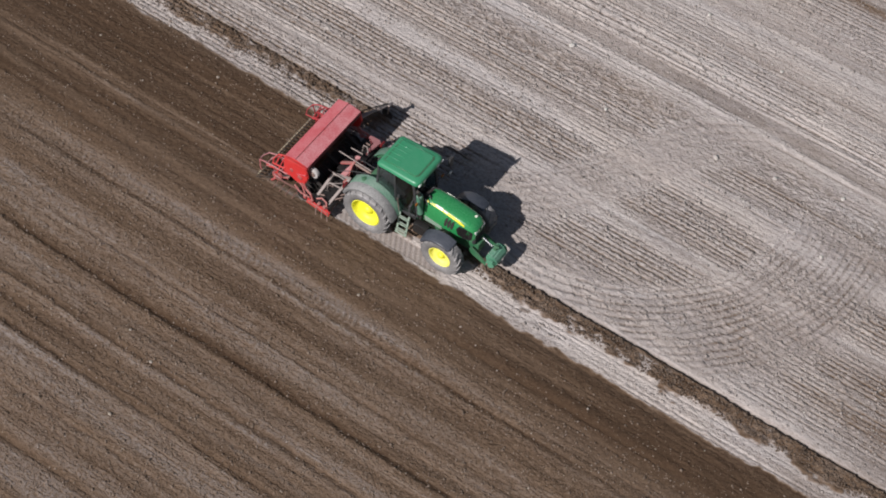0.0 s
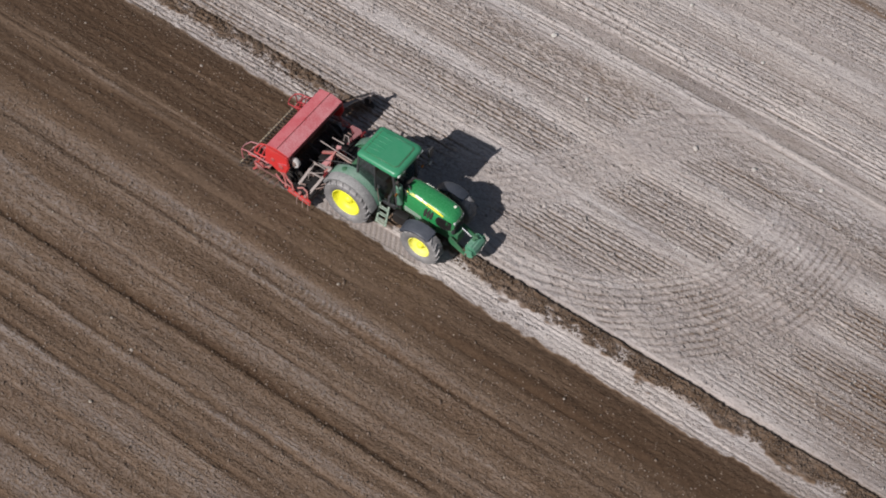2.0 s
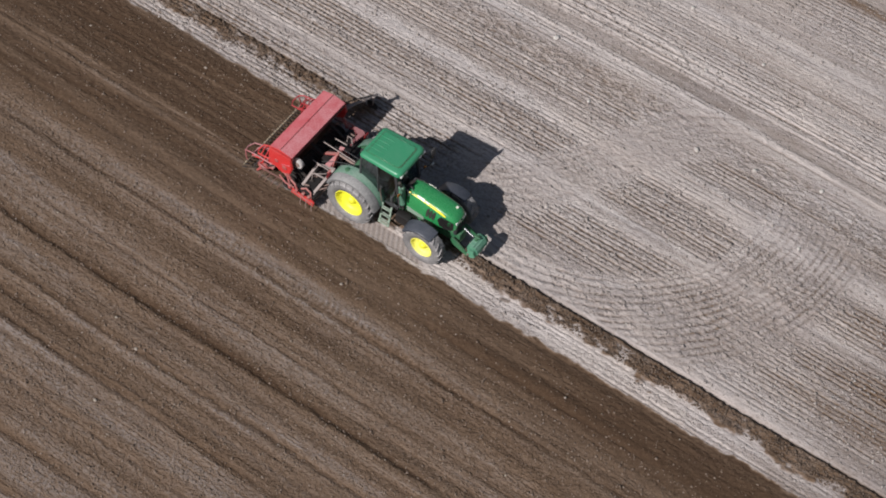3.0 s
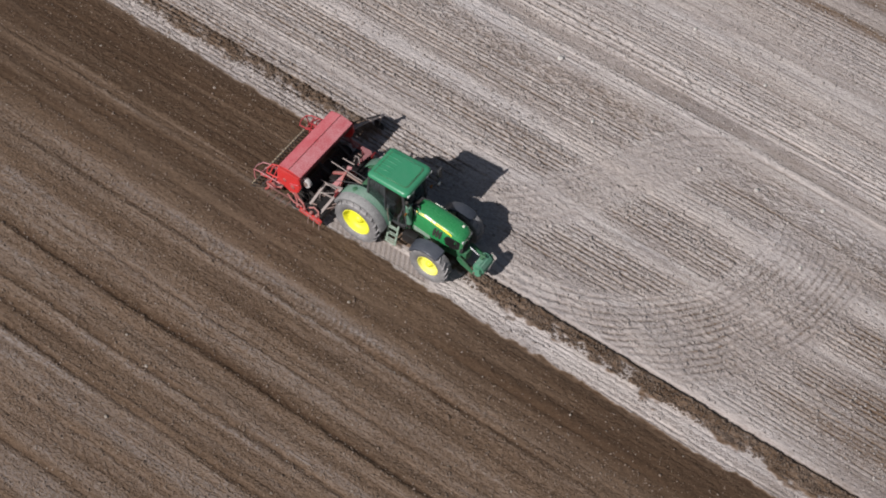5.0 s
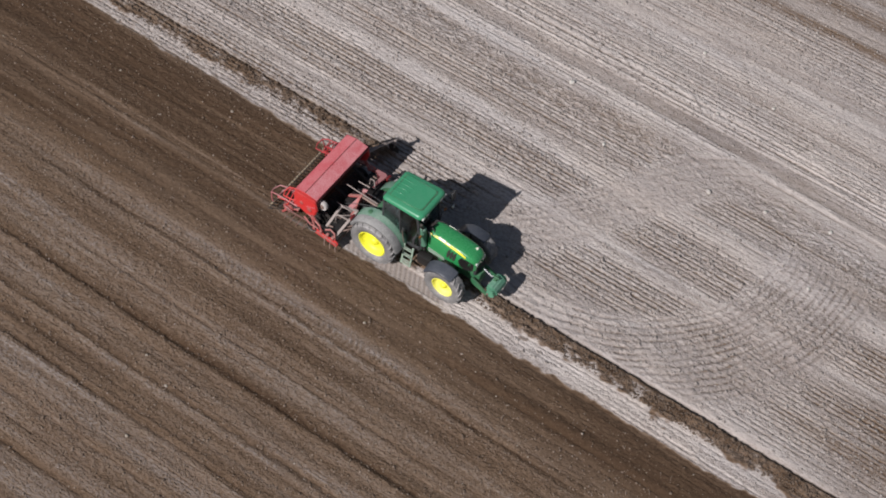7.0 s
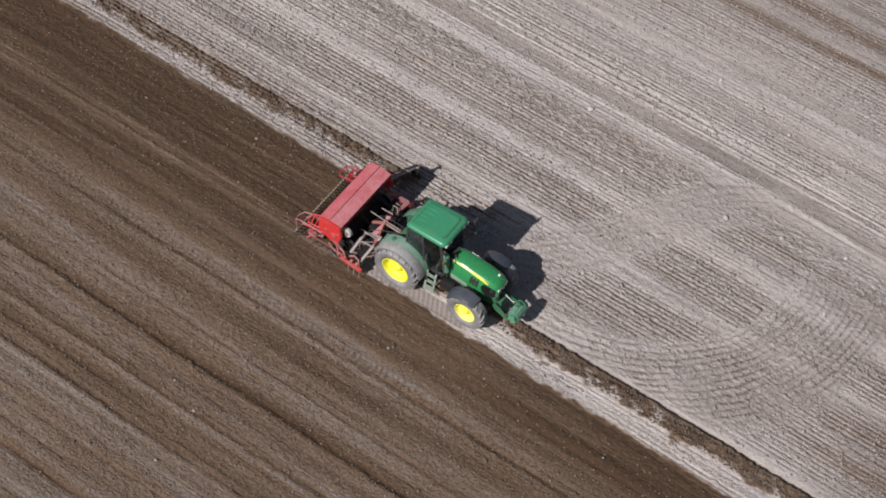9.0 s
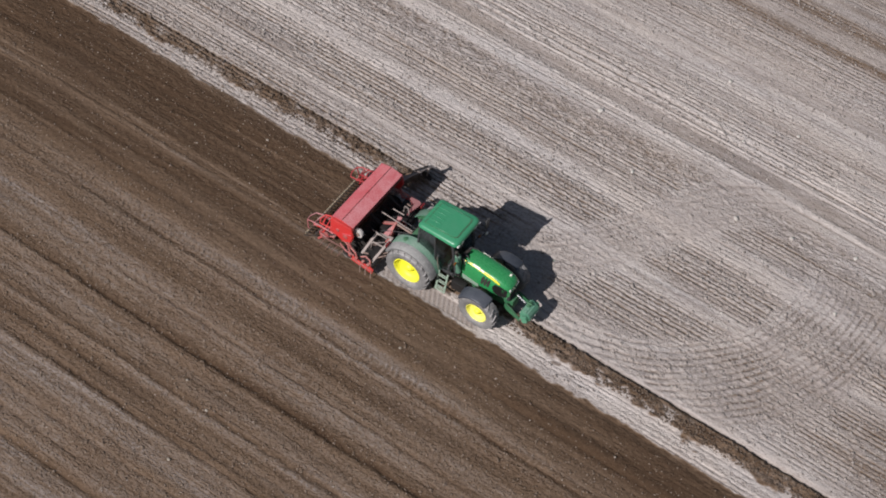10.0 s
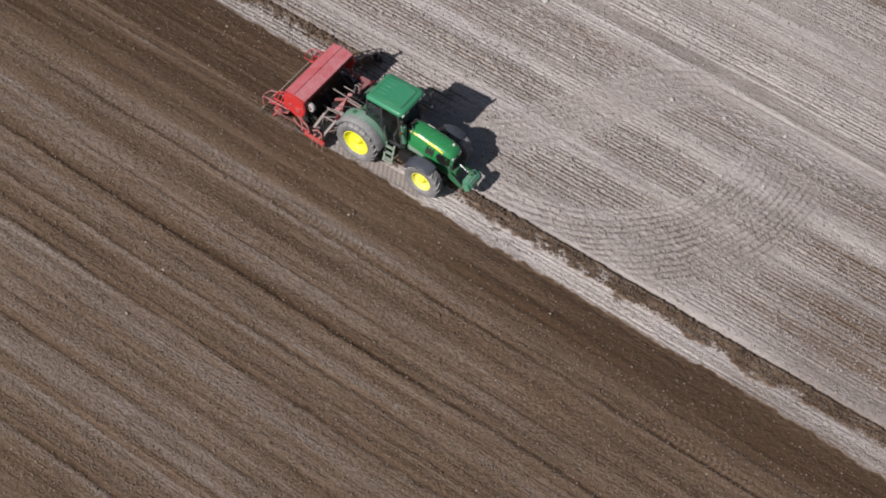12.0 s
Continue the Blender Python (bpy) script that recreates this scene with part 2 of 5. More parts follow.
def box(bm, lo, hi, bevel=0.015, m=None, segments=2):
    """A bevelled block between two corners."""
    made = bmesh.ops.create_cube(bm, size=1.0)["verts"]
    size = [b - a for a, b in zip(lo, hi)]
    mid = [(a + b) / 2 for a, b in zip(lo, hi)]
    for v in made:
        v.co = Vector([v.co[i] * size[i] + mid[i] for i in range(3)])
    if bevel:
        edges = list({e for v in made for e in v.link_edges})
        res = bmesh.ops.bevel(bm, geom=edges, offset=bevel, segments=segments, affect="EDGES", profile=0.6)
        made = list({v for f in res["faces"] for v in f.verts} | {v for v in made if v.is_valid})
    if m is not None:
        bmesh.ops.transform(bm, matrix=m, verts=made)
    return bm


def tube(bm, pts, r, n=8, closed=False):
    """A round bar along a line of points."""
    pts = [Vector(p) for p in pts]
    rings = []
    count = len(pts)
    for i, p in enumerate(pts):
        a = pts[i - 1] if (i > 0 or closed) else p
        b = pts[(i + 1) % count] if (i < count - 1 or closed) else p
        d = (b - a).normalized()
        side = d.cross(Vector((0, 0, 1)))
        if side.length < 0.05:
            side = d.cross(Vector((0, 1, 0)))
        side.normalize()
        up = side.cross(d)
        rr = r[i] if isinstance(r, (list, tuple)) else r
        rings.append([bm.verts.new(p + (side * math.cos(k * math.tau / n) + up * math.sin(k * math.tau / n)) * rr) for k in range(n)])
    for i in range(count if closed else count - 1):
        a, b = rings[i], rings[(i + 1) % count]
        for k in range(n):
            bm.faces.new((a[k], a[(k + 1) % n], b[(k + 1) % n], b[k]))
    if not closed:
        bm.faces.new(rings[0][::-1])
        bm.faces.new(rings[-1])
    return bm


def bar(bm, a, b, w, h, bevel=0.006):
    """A flat or square bar from a to b, w wide across and h high."""
    a, b = Vector(a), Vector(b)
    d = b - a
    m = Matrix.Translation((a + b) / 2) @ d.to_track_quat("X", "Z").to_matrix().to_4x4()
    return box(bm, (-d.length / 2, -w / 2, -h / 2), (d.length / 2, w / 2, h / 2), bevel, m, 1)


def lathe(bm, profile, centre, n=48, axis="Y"):
    """A body of revolution about a level axis: profile rows of (along the axis, radius)."""
    rings = []
    c = Vector(centre)
    for y, r in profile:
        ring = []
        for k in range(n):
            a = k * math.tau / n
            off = Vector((math.cos(a) * r, y, math.sin(a) * r)) if axis == "Y" else Vector((math.cos(a) * r, math.sin(a) * r, y))
            ring.append(bm.verts.new(c + off))
        rings.append(ring)
    for a, b in zip(rings, rings[1:]):
        for k in range(n):
            bm.faces.new((a[k], a[(k + 1) % n], b[(k + 1) % n], b[k]))
    return rings


def cap(bm, ring):
    bm.faces.new(ring)


def loft(bm, sections, ends=True, closed=True):
    rings = [[bm.verts.new(p) for p in s] for s in sections]
    n = len(rings[0])
    for a, b in zip(rings, rings[1:]):
        for k in range(n if closed else n - 1):
            bm.faces.new((a[k], a[(k + 1) % n], b[(k + 1) % n], b[k]))
    if ends:
        bm.faces.new(rings[0][::-1])
        bm.faces.new(rings[-1])
    return bm


def slab(bm, outline, along, thick):
    """A plate: an outline of points, given thickness along a vector."""
    d = Vector(along).normalized() * thick
    lo = [bm.verts.new(Vector(p)) for p in outline]
    hi = [bm.verts.new(Vector(p) + d) for p in outline]
    bm.faces.new(lo[::-1])
    bm.faces.new(hi)
    n = len(lo)
    for k in range(n):
        bm.faces.new((lo[k], lo[(k + 1) % n], hi[(k + 1) % n], hi[k]))
    return bm


def soften(bm, offset, segments=2):
    bmesh.ops.bevel(bm, geom=bm.edges[:], offset=offset, segments=segments, affect="EDGES", clamp_overlap=True)
    return bm


# ---- ground: one sheet, fine where it is worked, out to the horizon ----
rng = np.random.default_rng(7)


def grain2(x, y, sx, sy, seed, octaves=3, gain=0.55):
    """Smooth random field, about -1 to 1, with cells of sx by sy metres."""
    total, amp, norm = 0.0, 1.0, 0.0
    for o in range(octaves):
        tab = np.random.default_rng(seed * 31 + o).uniform(-1, 1, (256, 256))
        u, v = x / sx * 2**o + 17.3 * o, y / sy * 2**o + 5.1 * o
        iu, iv = np.floor(u).astype(int), np.floor(v).astype(int)
        fu, fv = u - iu, v - iv
        fu, fv = fu * fu * (3 - 2 * fu), fv * fv * (3 - 2 * fv)
        a, b = tab[iu % 256, iv % 256], tab[(iu + 1) % 256, iv % 256]
        c, d = tab[iu % 256, (iv + 1) % 256], tab[(iu + 1) % 256, (iv + 1) % 256]
        total = total + amp * ((a * (1 - fu) + b * fu) * (1 - fv) + (c * (1 - fu) + d * fu) * fv)
        norm += amp
        amp *= gain
    return total / norm * 1.6


def step(a, b, v):
    t = np.clip((v - a) / (b - a), 0, 1)
    return t * t * (3 - 2 * t)


def hump(v, at, width):
    return np.exp(-(((v - at) / width) ** 2))


def ridges(phase, power=1.0):
    return np.sin(math.tau * phase)


# the S-shaped wheel track of an earlier turn: its middle line runs level far out and dips towards the marker furrow
def s_track(x):
    return 9.9 - 8.0 / (1.0 + np.exp(np.clip((x - 5.5) / 1.25, -40, 40)))


TURN_MID, TURN_IN, TURN_OUT, RING = (5.1, 6.9), 5.7, 9.7, 0.26
ROW = 0.165


def band_at(x, yw):
    """How strongly the old drill rows stand out."""
    b = 0.50 + 0.55 * hump(yw, 5.15, 0.75) + 0.42 * hump(yw, 3.1, 0.55) + 0.30 * hump(yw, 1.9, 0.8) + 0.30 * hump(yw, 7.7, 0.7) + 0.25 * hump(yw, 16.0, 1.2)
    b = b - 0.24 * step(11.3, 12.3, yw) - 0.42 * hump(yw, 6.35, 0.36) - 0.30 * hump(yw, 4.12, 0.17) - 0.36 * hump(yw, 9.5, 0.35) - 0.12 * hump(yw, 13.0, 1.4) - 0.15 * hump(yw, 0.7, 0.3)
    return np.clip(b + 0.30 * grain2(x, yw, 14.0, 0.8, 27, 2), 0.06, 1.30)


def field(x, y):
    """Height, moisture with painted shade, strength and count of the rows, and cloddiness of the soil at every place.
    """
    wob = 0.035 * grain2(x[:, :1], x[:, :1] * 0 + 1, 5.0, 1, 3, 2)
    yw = y + wob
    x1 = x[:, :1]
    # worked soil: behind the drill up to y = 1.75, otherwise the earlier passes up to the pale strip
    front = -1.38 + 0.10 * grain2(x1, x1 * 0, 3.0, 1, 4, 3)
    edge_front = step(front + 0.06, front - 0.06, yw + 0.09 * grain2(x, y, 0.35, 0.22, 5, 3))
    edge_back = step(1.86, 1.66, yw + 0.10 * grain2(x, y, 0.5, 0.3, 6))
    behind = step(-2.3, -2.7, x)
    worked = behind * edge_back + (1 - behind) * edge_front
    fresh = behind * edge_back * step(-1.5, -1.2, yw)
    # ---- moisture of the dry field ----
    streak = grain2(x, yw, 9.0, 0.35, 8, 3)
    broad = grain2(x, yw, 22.0, 1.6, 9, 2)
    fine = grain2(x, yw, 1.6, 0.10, 10, 3)
    crumbs = grain2(x, y, 0.16, 0.16, 11, 2)
    patchy = np.clip(0.85 + 0.45 * grain2(x, yw, 5.0, 0.8, 49, 2), 0.3, 1.3)
    dry = 0.20 + 0.065 * streak + 0.06 * broad + 0.05 * fine + 0.03 * crumbs
    dry += patchy * (0.08 * step(4.35, 4.65, yw) * step(6.0, 5.7, yw) + 0.08 * hump(yw, 3.1, 0.6) + 0.05 * hump(yw, 2.0, 0.5) + 0.05 * hump(yw, 7.6, 0.6))
    dry -= 0.10 * hump(yw, 6.35, 0.36) + 0.07 * hump(yw, 4.15, 0.18) + 0.08 * hump(yw, 9.5, 0.35) + 0.05 * hump(yw, 0.75, 0.35)
    dry += 0.25 * hump(yw, 17.1, 0.32) + 0.22 * hump(yw, 18.4, 0.48) + 0.14 * step(18.0, 20.0, yw)
    # two dark wheel lanes of an earlier drive, not quite along the rows: one lugged and cloddy, one smooth
    slope = 0.012 * x + 0.10 * grain2(x1, x1 * 0, 7.0, 1.0, 57, 2)
    rough_lane = step(0.62, 0.40, np.abs(yw + slope - 8.65)) * np.clip(0.85 + 0.35 * grain2(x, yw, 4.0, 1.0, 53, 3), 0.35, 1.15)
    slick_lane = step(0.36, 0.22, np.abs(yw + slope - 10.35 + 0.03 * grain2(x, y, 0.8, 0.8, 52, 2))) * np.clip(0.85 + 0.3 * grain2(x, yw, 5.0, 1.0, 51, 3), 0.4, 1.1)
    lug = np.maximum(grain2(x, y, 0.17, 0.075, 54, 2), -0.6)
    # ridges of pale fine earth pushed up beside the smooth lane
    crest = hump(yw + slope, 10.82, 0.07) + hump(yw + slope, 11.12, 0.06) + 0.7 * hump(yw + slope, 11.42, 0.06) + 0.7 * hump(yw + slope, 9.86, 0.07)
    groove = hump(yw + slope, 10.97, 0.05) + 0.9 * hump(yw + slope, 11.28, 0.05) + 0.5 * hump(yw + slope, 9.70, 0.05)
    # darker headland soil at the field's far end
    headland = step(13.0, 17.5, x + 0.5 * grain2(x, y, 3.0, 1.2, 58, 2)) * (0.35 + 0.65 * step(5.6, 4.0, yw))

    # brown passes, drying out the older they are
    stripe = grain2(x, yw, 7.0, 0.27, 43, 3)
    wet = 0.825 + 0.10 * step(3.0, 14.0, x) + 0.05 * streak + 0.110 * stripe + 0.05 * grain2(x, yw, 12.0, 0.75, 67, 2) + 0.04 * broad + 0.015 * fine + 0.02 * crumbs
    age = step(-3.1, -4.4, yw) * 0.165 + step(-6.5, -9.5, yw) * 0.03 + step(-11, -15, yw) * 0.02
    wet = wet - age * (0.95 + 0.35 * streak)
    wet += 0.08 * hump(yw, -2.35, 0.8) + 0.10 * fresh
    for at, wide, much in ((-5.45, 0.20, 0.09), (-7.75, 0.30, 0.04), (-9.4, 0.35, 0.035), (-12.5, 0.45, 0.10), (-15.8, 0.35, 0.09), (-17.4, 0.5, 0.06),
                           (-3.95, 0.25, -0.04), (-5.78, 0.16, -0.09), (-6.65, 0.25, -0.04), (-10.58, 0.14, -0.09), (-11.2, 0.35, -0.05),
                           (-13.55, 0.45, -0.10), (-15.1, 0.35, -0.08), (-8.6, 0.18, -0.04)):
        wet += much * hump(yw, at, wide) * np.clip(0.85 + 0.6 * grain2(x1, x1 * 0 + at, 4.0, 1.0, 59, 3), 0.1, 1.5)
    wet -= 0.46 * (hump(yw, -1.40, 0.12) + 0.45 * hump(yw, -1.08, 0.06)) * behind * np.clip(0.8 + 0.6 * grain2(x, yw, 3.0, 0.5, 48, 2), 0.1, 1.3)
    # paler grains that the seed coulters leave in short streaks
    wet -= 0.10 * np.maximum(grain2(x, yw, 0.9, 0.06, 60, 2) - 0.35, 0) * step(-3.0, -4.5, yw)
    moist_shade = (dry + 0.24 * headland) * (1 - worked) + wet * worked
    # pale strip beside the earlier pass, with the damp crumbs thrown up by the marker disc
    ragged = 0.40 * grain2(x, y, 0.9, 0.5, 12, 3) + 0.14 * grain2(x, y, 0.22, 0.2, 61, 2)
    berm = step(-0.60, -0.42, yw + ragged) * step(0.22, 0.10, yw) * (1 - behind)
    moist_shade = moist_shade + (0.06 * grain2(x, y, 1.2, 0.25, 50, 3) - 0.10) * hump(yw, -0.95, 0.40) * (1 - behind) * (1 - worked)
    moist_shade = moist_shade * (1 - berm) + (0.76 + 0.10 * crumbs + 0.10 * fine + 0.20 * grain2(x, y, 0.7, 0.4, 45, 2)) * berm
    ragged2 = 0.34 * grain2(x, y, 0.8, 0.5, 13, 3) + 0.14 * grain2(x, y, 0.2, 0.2, 62, 2)
    berm2 = step(2.35, 2.62, yw + ragged2) * step(3.08, 2.96, yw) * step(-1.7, -2.4, x)
    moist_shade = moist_shade * (1 - berm2) + (0.62 + 0.12 * crumbs + 0.10 * fine + 0.24 * grain2(x, y, 0.7, 0.4, 46, 2)) * berm2
    # ---- relief ----
    clod = grain2(x, y, 0.15, 0.13, 14, 2)
    lump = grain2(x, y, 0.45, 0.22, 15, 2)
    # drill rows of the old crop: narrow troughs, each row with its own strength
    band = band_at(x, yw)
    phase = (yw + 0.010 * grain2(x, y, 1.5, 0.5, 17, 2)) / ROW
    row = np.round(phase)
    own = 0.30 * grain2(x, row * 7.0, 0.50, 1.0, 16, 2) + 0.62 * grain2(x, row * 7.0, 6.0, 1.0, 32, 2)
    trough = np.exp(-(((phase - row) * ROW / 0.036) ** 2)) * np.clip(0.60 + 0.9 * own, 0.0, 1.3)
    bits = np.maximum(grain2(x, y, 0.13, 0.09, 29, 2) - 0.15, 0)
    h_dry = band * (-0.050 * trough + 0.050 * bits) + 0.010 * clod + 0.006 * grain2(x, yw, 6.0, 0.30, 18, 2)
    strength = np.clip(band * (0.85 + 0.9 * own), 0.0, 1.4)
    # row troughs get darker soil that also stands for the shade inside them
    moist_shade = moist_shade + (0.07 * trough * band - 0.02 * band + 0.05 * grain2(x, row * 7.0, 9.0, 1.0, 69, 2)) * (1 - worked)
    count = phase
    clump = np.clip(0.25 + 0.75 * band + 0.25 * lump, 0.10, 1.2)
    lanes = np.clip(rough_lane + slick_lane, 0, 1)
    h_dry = h_dry * (1 - 0.8 * lanes) + rough_lane * (0.035 * lug - 0.015) - 0.030 * slick_lane + 0.022 * crest - 0.022 * groove
    strength = strength * (1 - lanes)
    clump = clump * (1 - 0.40 * slick_lane) + 0.45 * rough_lane - 0.3 * np.minimum(crest, 1)
    # shade among crumbs and lugs is put into the lanes' tone here
    moist_shade = moist_shade + (rough_lane * (0.14 - 0.12 * lug) + (0.16 + 0.06 * grain2(x, yw, 2.2, 0.12, 70, 3)) * slick_lane - 0.10 * crest + 0.16 * groove) * (1 - worked)
    # the S track: its own faint ruts, running along it
    lean = 8.0 / 1.25 * 0.25 * np.exp(-((x - 5.5) / 2.1) ** 2)
    off = (yw - s_track(x)) / np.sqrt(1 + lean ** 2)
    on_s = step(1.25, 0.95, np.abs(off) + 0.10 * grain2(x, y, 0.5, 0.5, 63, 2)) * (1 - worked) * step(0.5, 2.0, x) * (1 - 0.95 * step(7.6, 10.0, x))
    on_s *= np.clip(0.95 + 0.3 * grain2(x, y, 1.5, 1.0, 33, 2), 0.5, 1.0)
    ruts = ridges(off / 0.33 + 0.08 * grain2(x, y, 0.9, 0.9, 19, 2)) * np.clip(0.55 + 0.7 * grain2(x, y, 0.8, 0.5, 34, 2), 0.05, 1.3)
    h_dry = h_dry * (1 - on_s) + on_s * (0.004 * ruts + 0.010 * clod + 0.04 * bits)
    strength = np.where(on_s > 0.5, 0.36 * np.clip(0.50 + 0.8 * grain2(x, y, 1.4, 0.7, 41, 2), 0, 1.3), strength) * np.abs(2 * on_s - 1)
    count = np.where(on_s > 0.5, off / 0.33 + 0.25, count)
    clump = clump * (1 - 0.45 * on_s)
    edge = hump(np.abs(off), 1.15, 0.18) * step(0.5, 2.0, x) * (1 - step(7.0, 9.0, x)) * (1 - worked)
    moist_shade = moist_shade - on_s * (moist_shade - 0.20) * 0.7 * (1 - worked) - on_s * (0.010 * ruts + 0.01) - 0.05 * edge
    # the round turn: ruts in rings about its middle
    rx, ry = x - TURN_MID[0], yw - TURN_MID[1]
    rad = np.hypot(rx, ry) + 0.10 * grain2(x, y, 2.0, 2.0, 20, 2)
    ang = np.degrees(np.arctan2(ry, rx))
    on_t = step(TURN_IN - 0.25, TURN_IN + 0.25, rad) * step(TURN_OUT + 0.4, TURN_OUT - 1.0, rad)
    on_t *= step(-114, -96, ang) * step(14, -4, ang) * (1 - worked) * (1 - on_s) * step(0.15, 0.45, yw)
    on_t *= np.clip(1.0 + 0.3 * grain2(x, y, 1.8, 1.3, 28, 3), 0.6, 1.0)
    crossing = np.clip(1.0 + 0.40 * grain2(rad, ang * 0.06, 0.9, 0.35, 22, 2), 0.35, 1.5)
    rings = ridges(rad / RING + 0.05 * grain2(x, y, 0.8, 0.8, 21, 2))
    strength = np.where(on_t > 0.5, 0.55 * crossing, strength) * np.abs(2 * on_t - 1)
    count = np.where(on_t > 0.5, rad / RING + 0.25, count)
    h_dry = h_dry * (1 - 0.9 * on_t) + on_t * (0.006 * rings * crossing + 0.010 * clod + 0.045 * bits)
    clump = clump * (1 - 0.25 * on_t)
    moist_shade = moist_shade + on_t * ((0.23 - moist_shade) * 0.5 - 0.016 * rings * crossing + 0.05 * step(7.2, 8.6, rad) + 0.03 * grain2(x, y, 1.4, 0.9, 64, 2) - 0.10 * hump(rad, TURN_IN + 0.25, 0.30))
    # pale earth dragged over the crumbs where the turn crossed the furrow
    moist_shade = moist_shade - 0.22 * np.maximum(grain2(x * 0.8 + y, y, 0.5, 1.2, 65, 2), 0) * hump(x, 9.4, 2.6) * hump(yw, -0.7, 0.5) * (1 - worked)
    # worked soil: fine tilth with seed rows and the seams between passes
    sp = yw / 0.125
    srow = np.round(sp)
    seedrow = -np.exp(-(((sp - srow) * 0.125 / 0.03) ** 2)) * np.clip(0.10 + 0.8 * grain2(x, srow * 7.0, 4.0, 1.0, 23, 2), 0, 1)
    crumb = np.maximum(grain2(x, y, 0.10, 0.08, 30, 2) - 0.10, 0)
    tilth = 0.006 * seedrow + 0.008 * clod + 0.005 * lump + 0.024 * crumb + 0.020 * grain2(x, yw, 9.0, 0.30, 31, 2)
    old = step(-3.2, -4.6, yw)
    strength = np.where(worked > 0.5, np.clip(0.12 * old + 0.34 * grain2(x, srow * 7.0, 3.0, 1.0, 40, 2), 0, 0.4), strength) * np.abs(2 * worked - 1)
    count = np.where(worked > 0.5, sp, count)
    clump = clump * (1 - worked) + worked * np.clip(0.32 + 0.45 * old + 0.25 * lump + 0.15 * fresh, 0.1, 1.1)
    moist_shade = moist_shade - (0.03 * seedrow + 0.05 * crumb - 0.01) * worked
    for at, deep, wide in ((-2.95, 0.018, 0.07), (-4.42, 0.045, 0.085), (-7.42, 0.070, 0.105), (-8.93, 0.040, 0.08), (-10.35, 0.065, 0.10),
                           (-11.9, 0.030, 0.08), (-13.35, 0.060, 0.10), (-14.8, 0.040, 0.08), (-16.35, 0.060, 0.10), (-17.9, 0.04, 0.08), (-6.35, 0.022, 0.07), (-9.7, 0.018, 0.06)):
        here = x1 * 0 + at
        jag = 0.030 * grain2(x1, here, 0.22, 1.0, 36, 2) + 0.030 * grain2(x1, here, 2.5, 1.0, 66, 2)
        line = hump(yw + jag, at, wide) * np.clip(0.8 + 0.35 * grain2(x1, here, 0.8, 1.0, 37, 2) + 0.45 * grain2(x1, here, 6.0, 1.0, 68, 2), 0.10, 1.3)
        tilth = tilth - 0.8 * deep * line + 0.30 * deep * hump(yw + jag, at - 2.1 * wide, wide * 1.1)
        # colour carries the seam's shade, its shaded +y flank and sunlit -y edge
        moist_shade = moist_shade + worked * deep * (3.8 * line + 1.2 * hump(yw, at + 0.16, 0.17) - 0.9 * hump(yw, at - 2.4 * wide, wide * 1.3))
        clump = clump * (1 - 0.5 * worked * line)
    # faint lugged wheel marks left between the older seed rows
    for at in (-3.35, -6.05, -6.95, -8.72, -10.05, -12.6):
        lane = hump(yw, at, 0.075) * np.clip(0.5 + 0.7 * grain2(x1, x1 * 0 + at, 3.0, 1.0, 44, 2), 0.0, 1.2)
        tilth = tilth + lane * (0.016 * ridges(x / 0.21) - 0.010)
        moist_shade = moist_shade - worked * lane * (0.04 + 0.04 * ridges(x / 0.21))
    # one wider pale wheel print that lies along the last seam
    lane = step(0.22, 0.13, np.abs(yw + 4.20)) * np.clip(0.6 + 0.6 * grain2(x1, x1 * 0, 4.0, 1.0, 47, 2), 0.1, 1.0) * (1 - behind * 0.4)
    print_ = np.tanh(2.0 * ridges((x + 0.5 * np.abs(yw + 4.20)) / 0.22))
    tilth = tilth + lane * (0.024 * print_ - 0.012)
    moist_shade = moist_shade - worked * lane * (0.13 + 0.11 * print_)
    tilth = tilth - 0.018 * hump(yw, -1.28, 0.06) * behind - 0.014 * hump(yw, 0.2, 0.05) * behind
    h = h_dry * (1 - worked) + (tilth - 0.02) * worked
    # marker furrows with their ridges of crumbs
    cut = hump(yw, 0.20, 0.055) * step(3.4, 4.4, x) * (1 - behind)
    h = h - 0.13 * cut + berm * (0.030 + 0.028 * clod + 0.02 * lump) * step(-1.5, 2.0, x)
    cut2 = hump(yw, 3.02, 0.05) * step(-1.9, -2.5, x)
    h = h - 0.065 * cut2 + berm2 * (0.025 + 0.03 * clod + 0.025 * lump)
    moist_shade = moist_shade + 0.32 * cut + 0.22 * cut2
    # lugged tyre prints between and behind the wheels
    for side in (-0.98, 0.98):
        lane = step(0.30, 0.25, np.abs(y - side)) * step(3.0, 2.7, x) * step(-1.25, -0.9, x)
        chev = np.clip(1.4 * ridges((x + (y - side) * 0.55) / 0.19) + 0.2, -1, 1)
        h = h * (1 - lane) + lane * (-0.024 + 0.015 * chev)
        moist_shade = moist_shade * (1 - 0.8 * lane) + lane * 0.8 * (0.36 - 0.09 * chev)
        strength = strength * (1 - lane)
        clump = clump * (1 - 0.8 * lane)
    rise = 0.03 * grain2(x, y, 7.0, 7.0, 25, 2)
    strength = strength * (1 - np.clip(berm + berm2, 0, 1)) * np.where(worked > 0.5, 1.0, 0.12 + 0.88 * step(0.0, 0.3, yw))
    return h + rise * 0.6, np.clip(moist_shade, 0.0, 1.0), np.clip(strength, 0, 1.4), count, np.clip(clump, 0, 1.3)


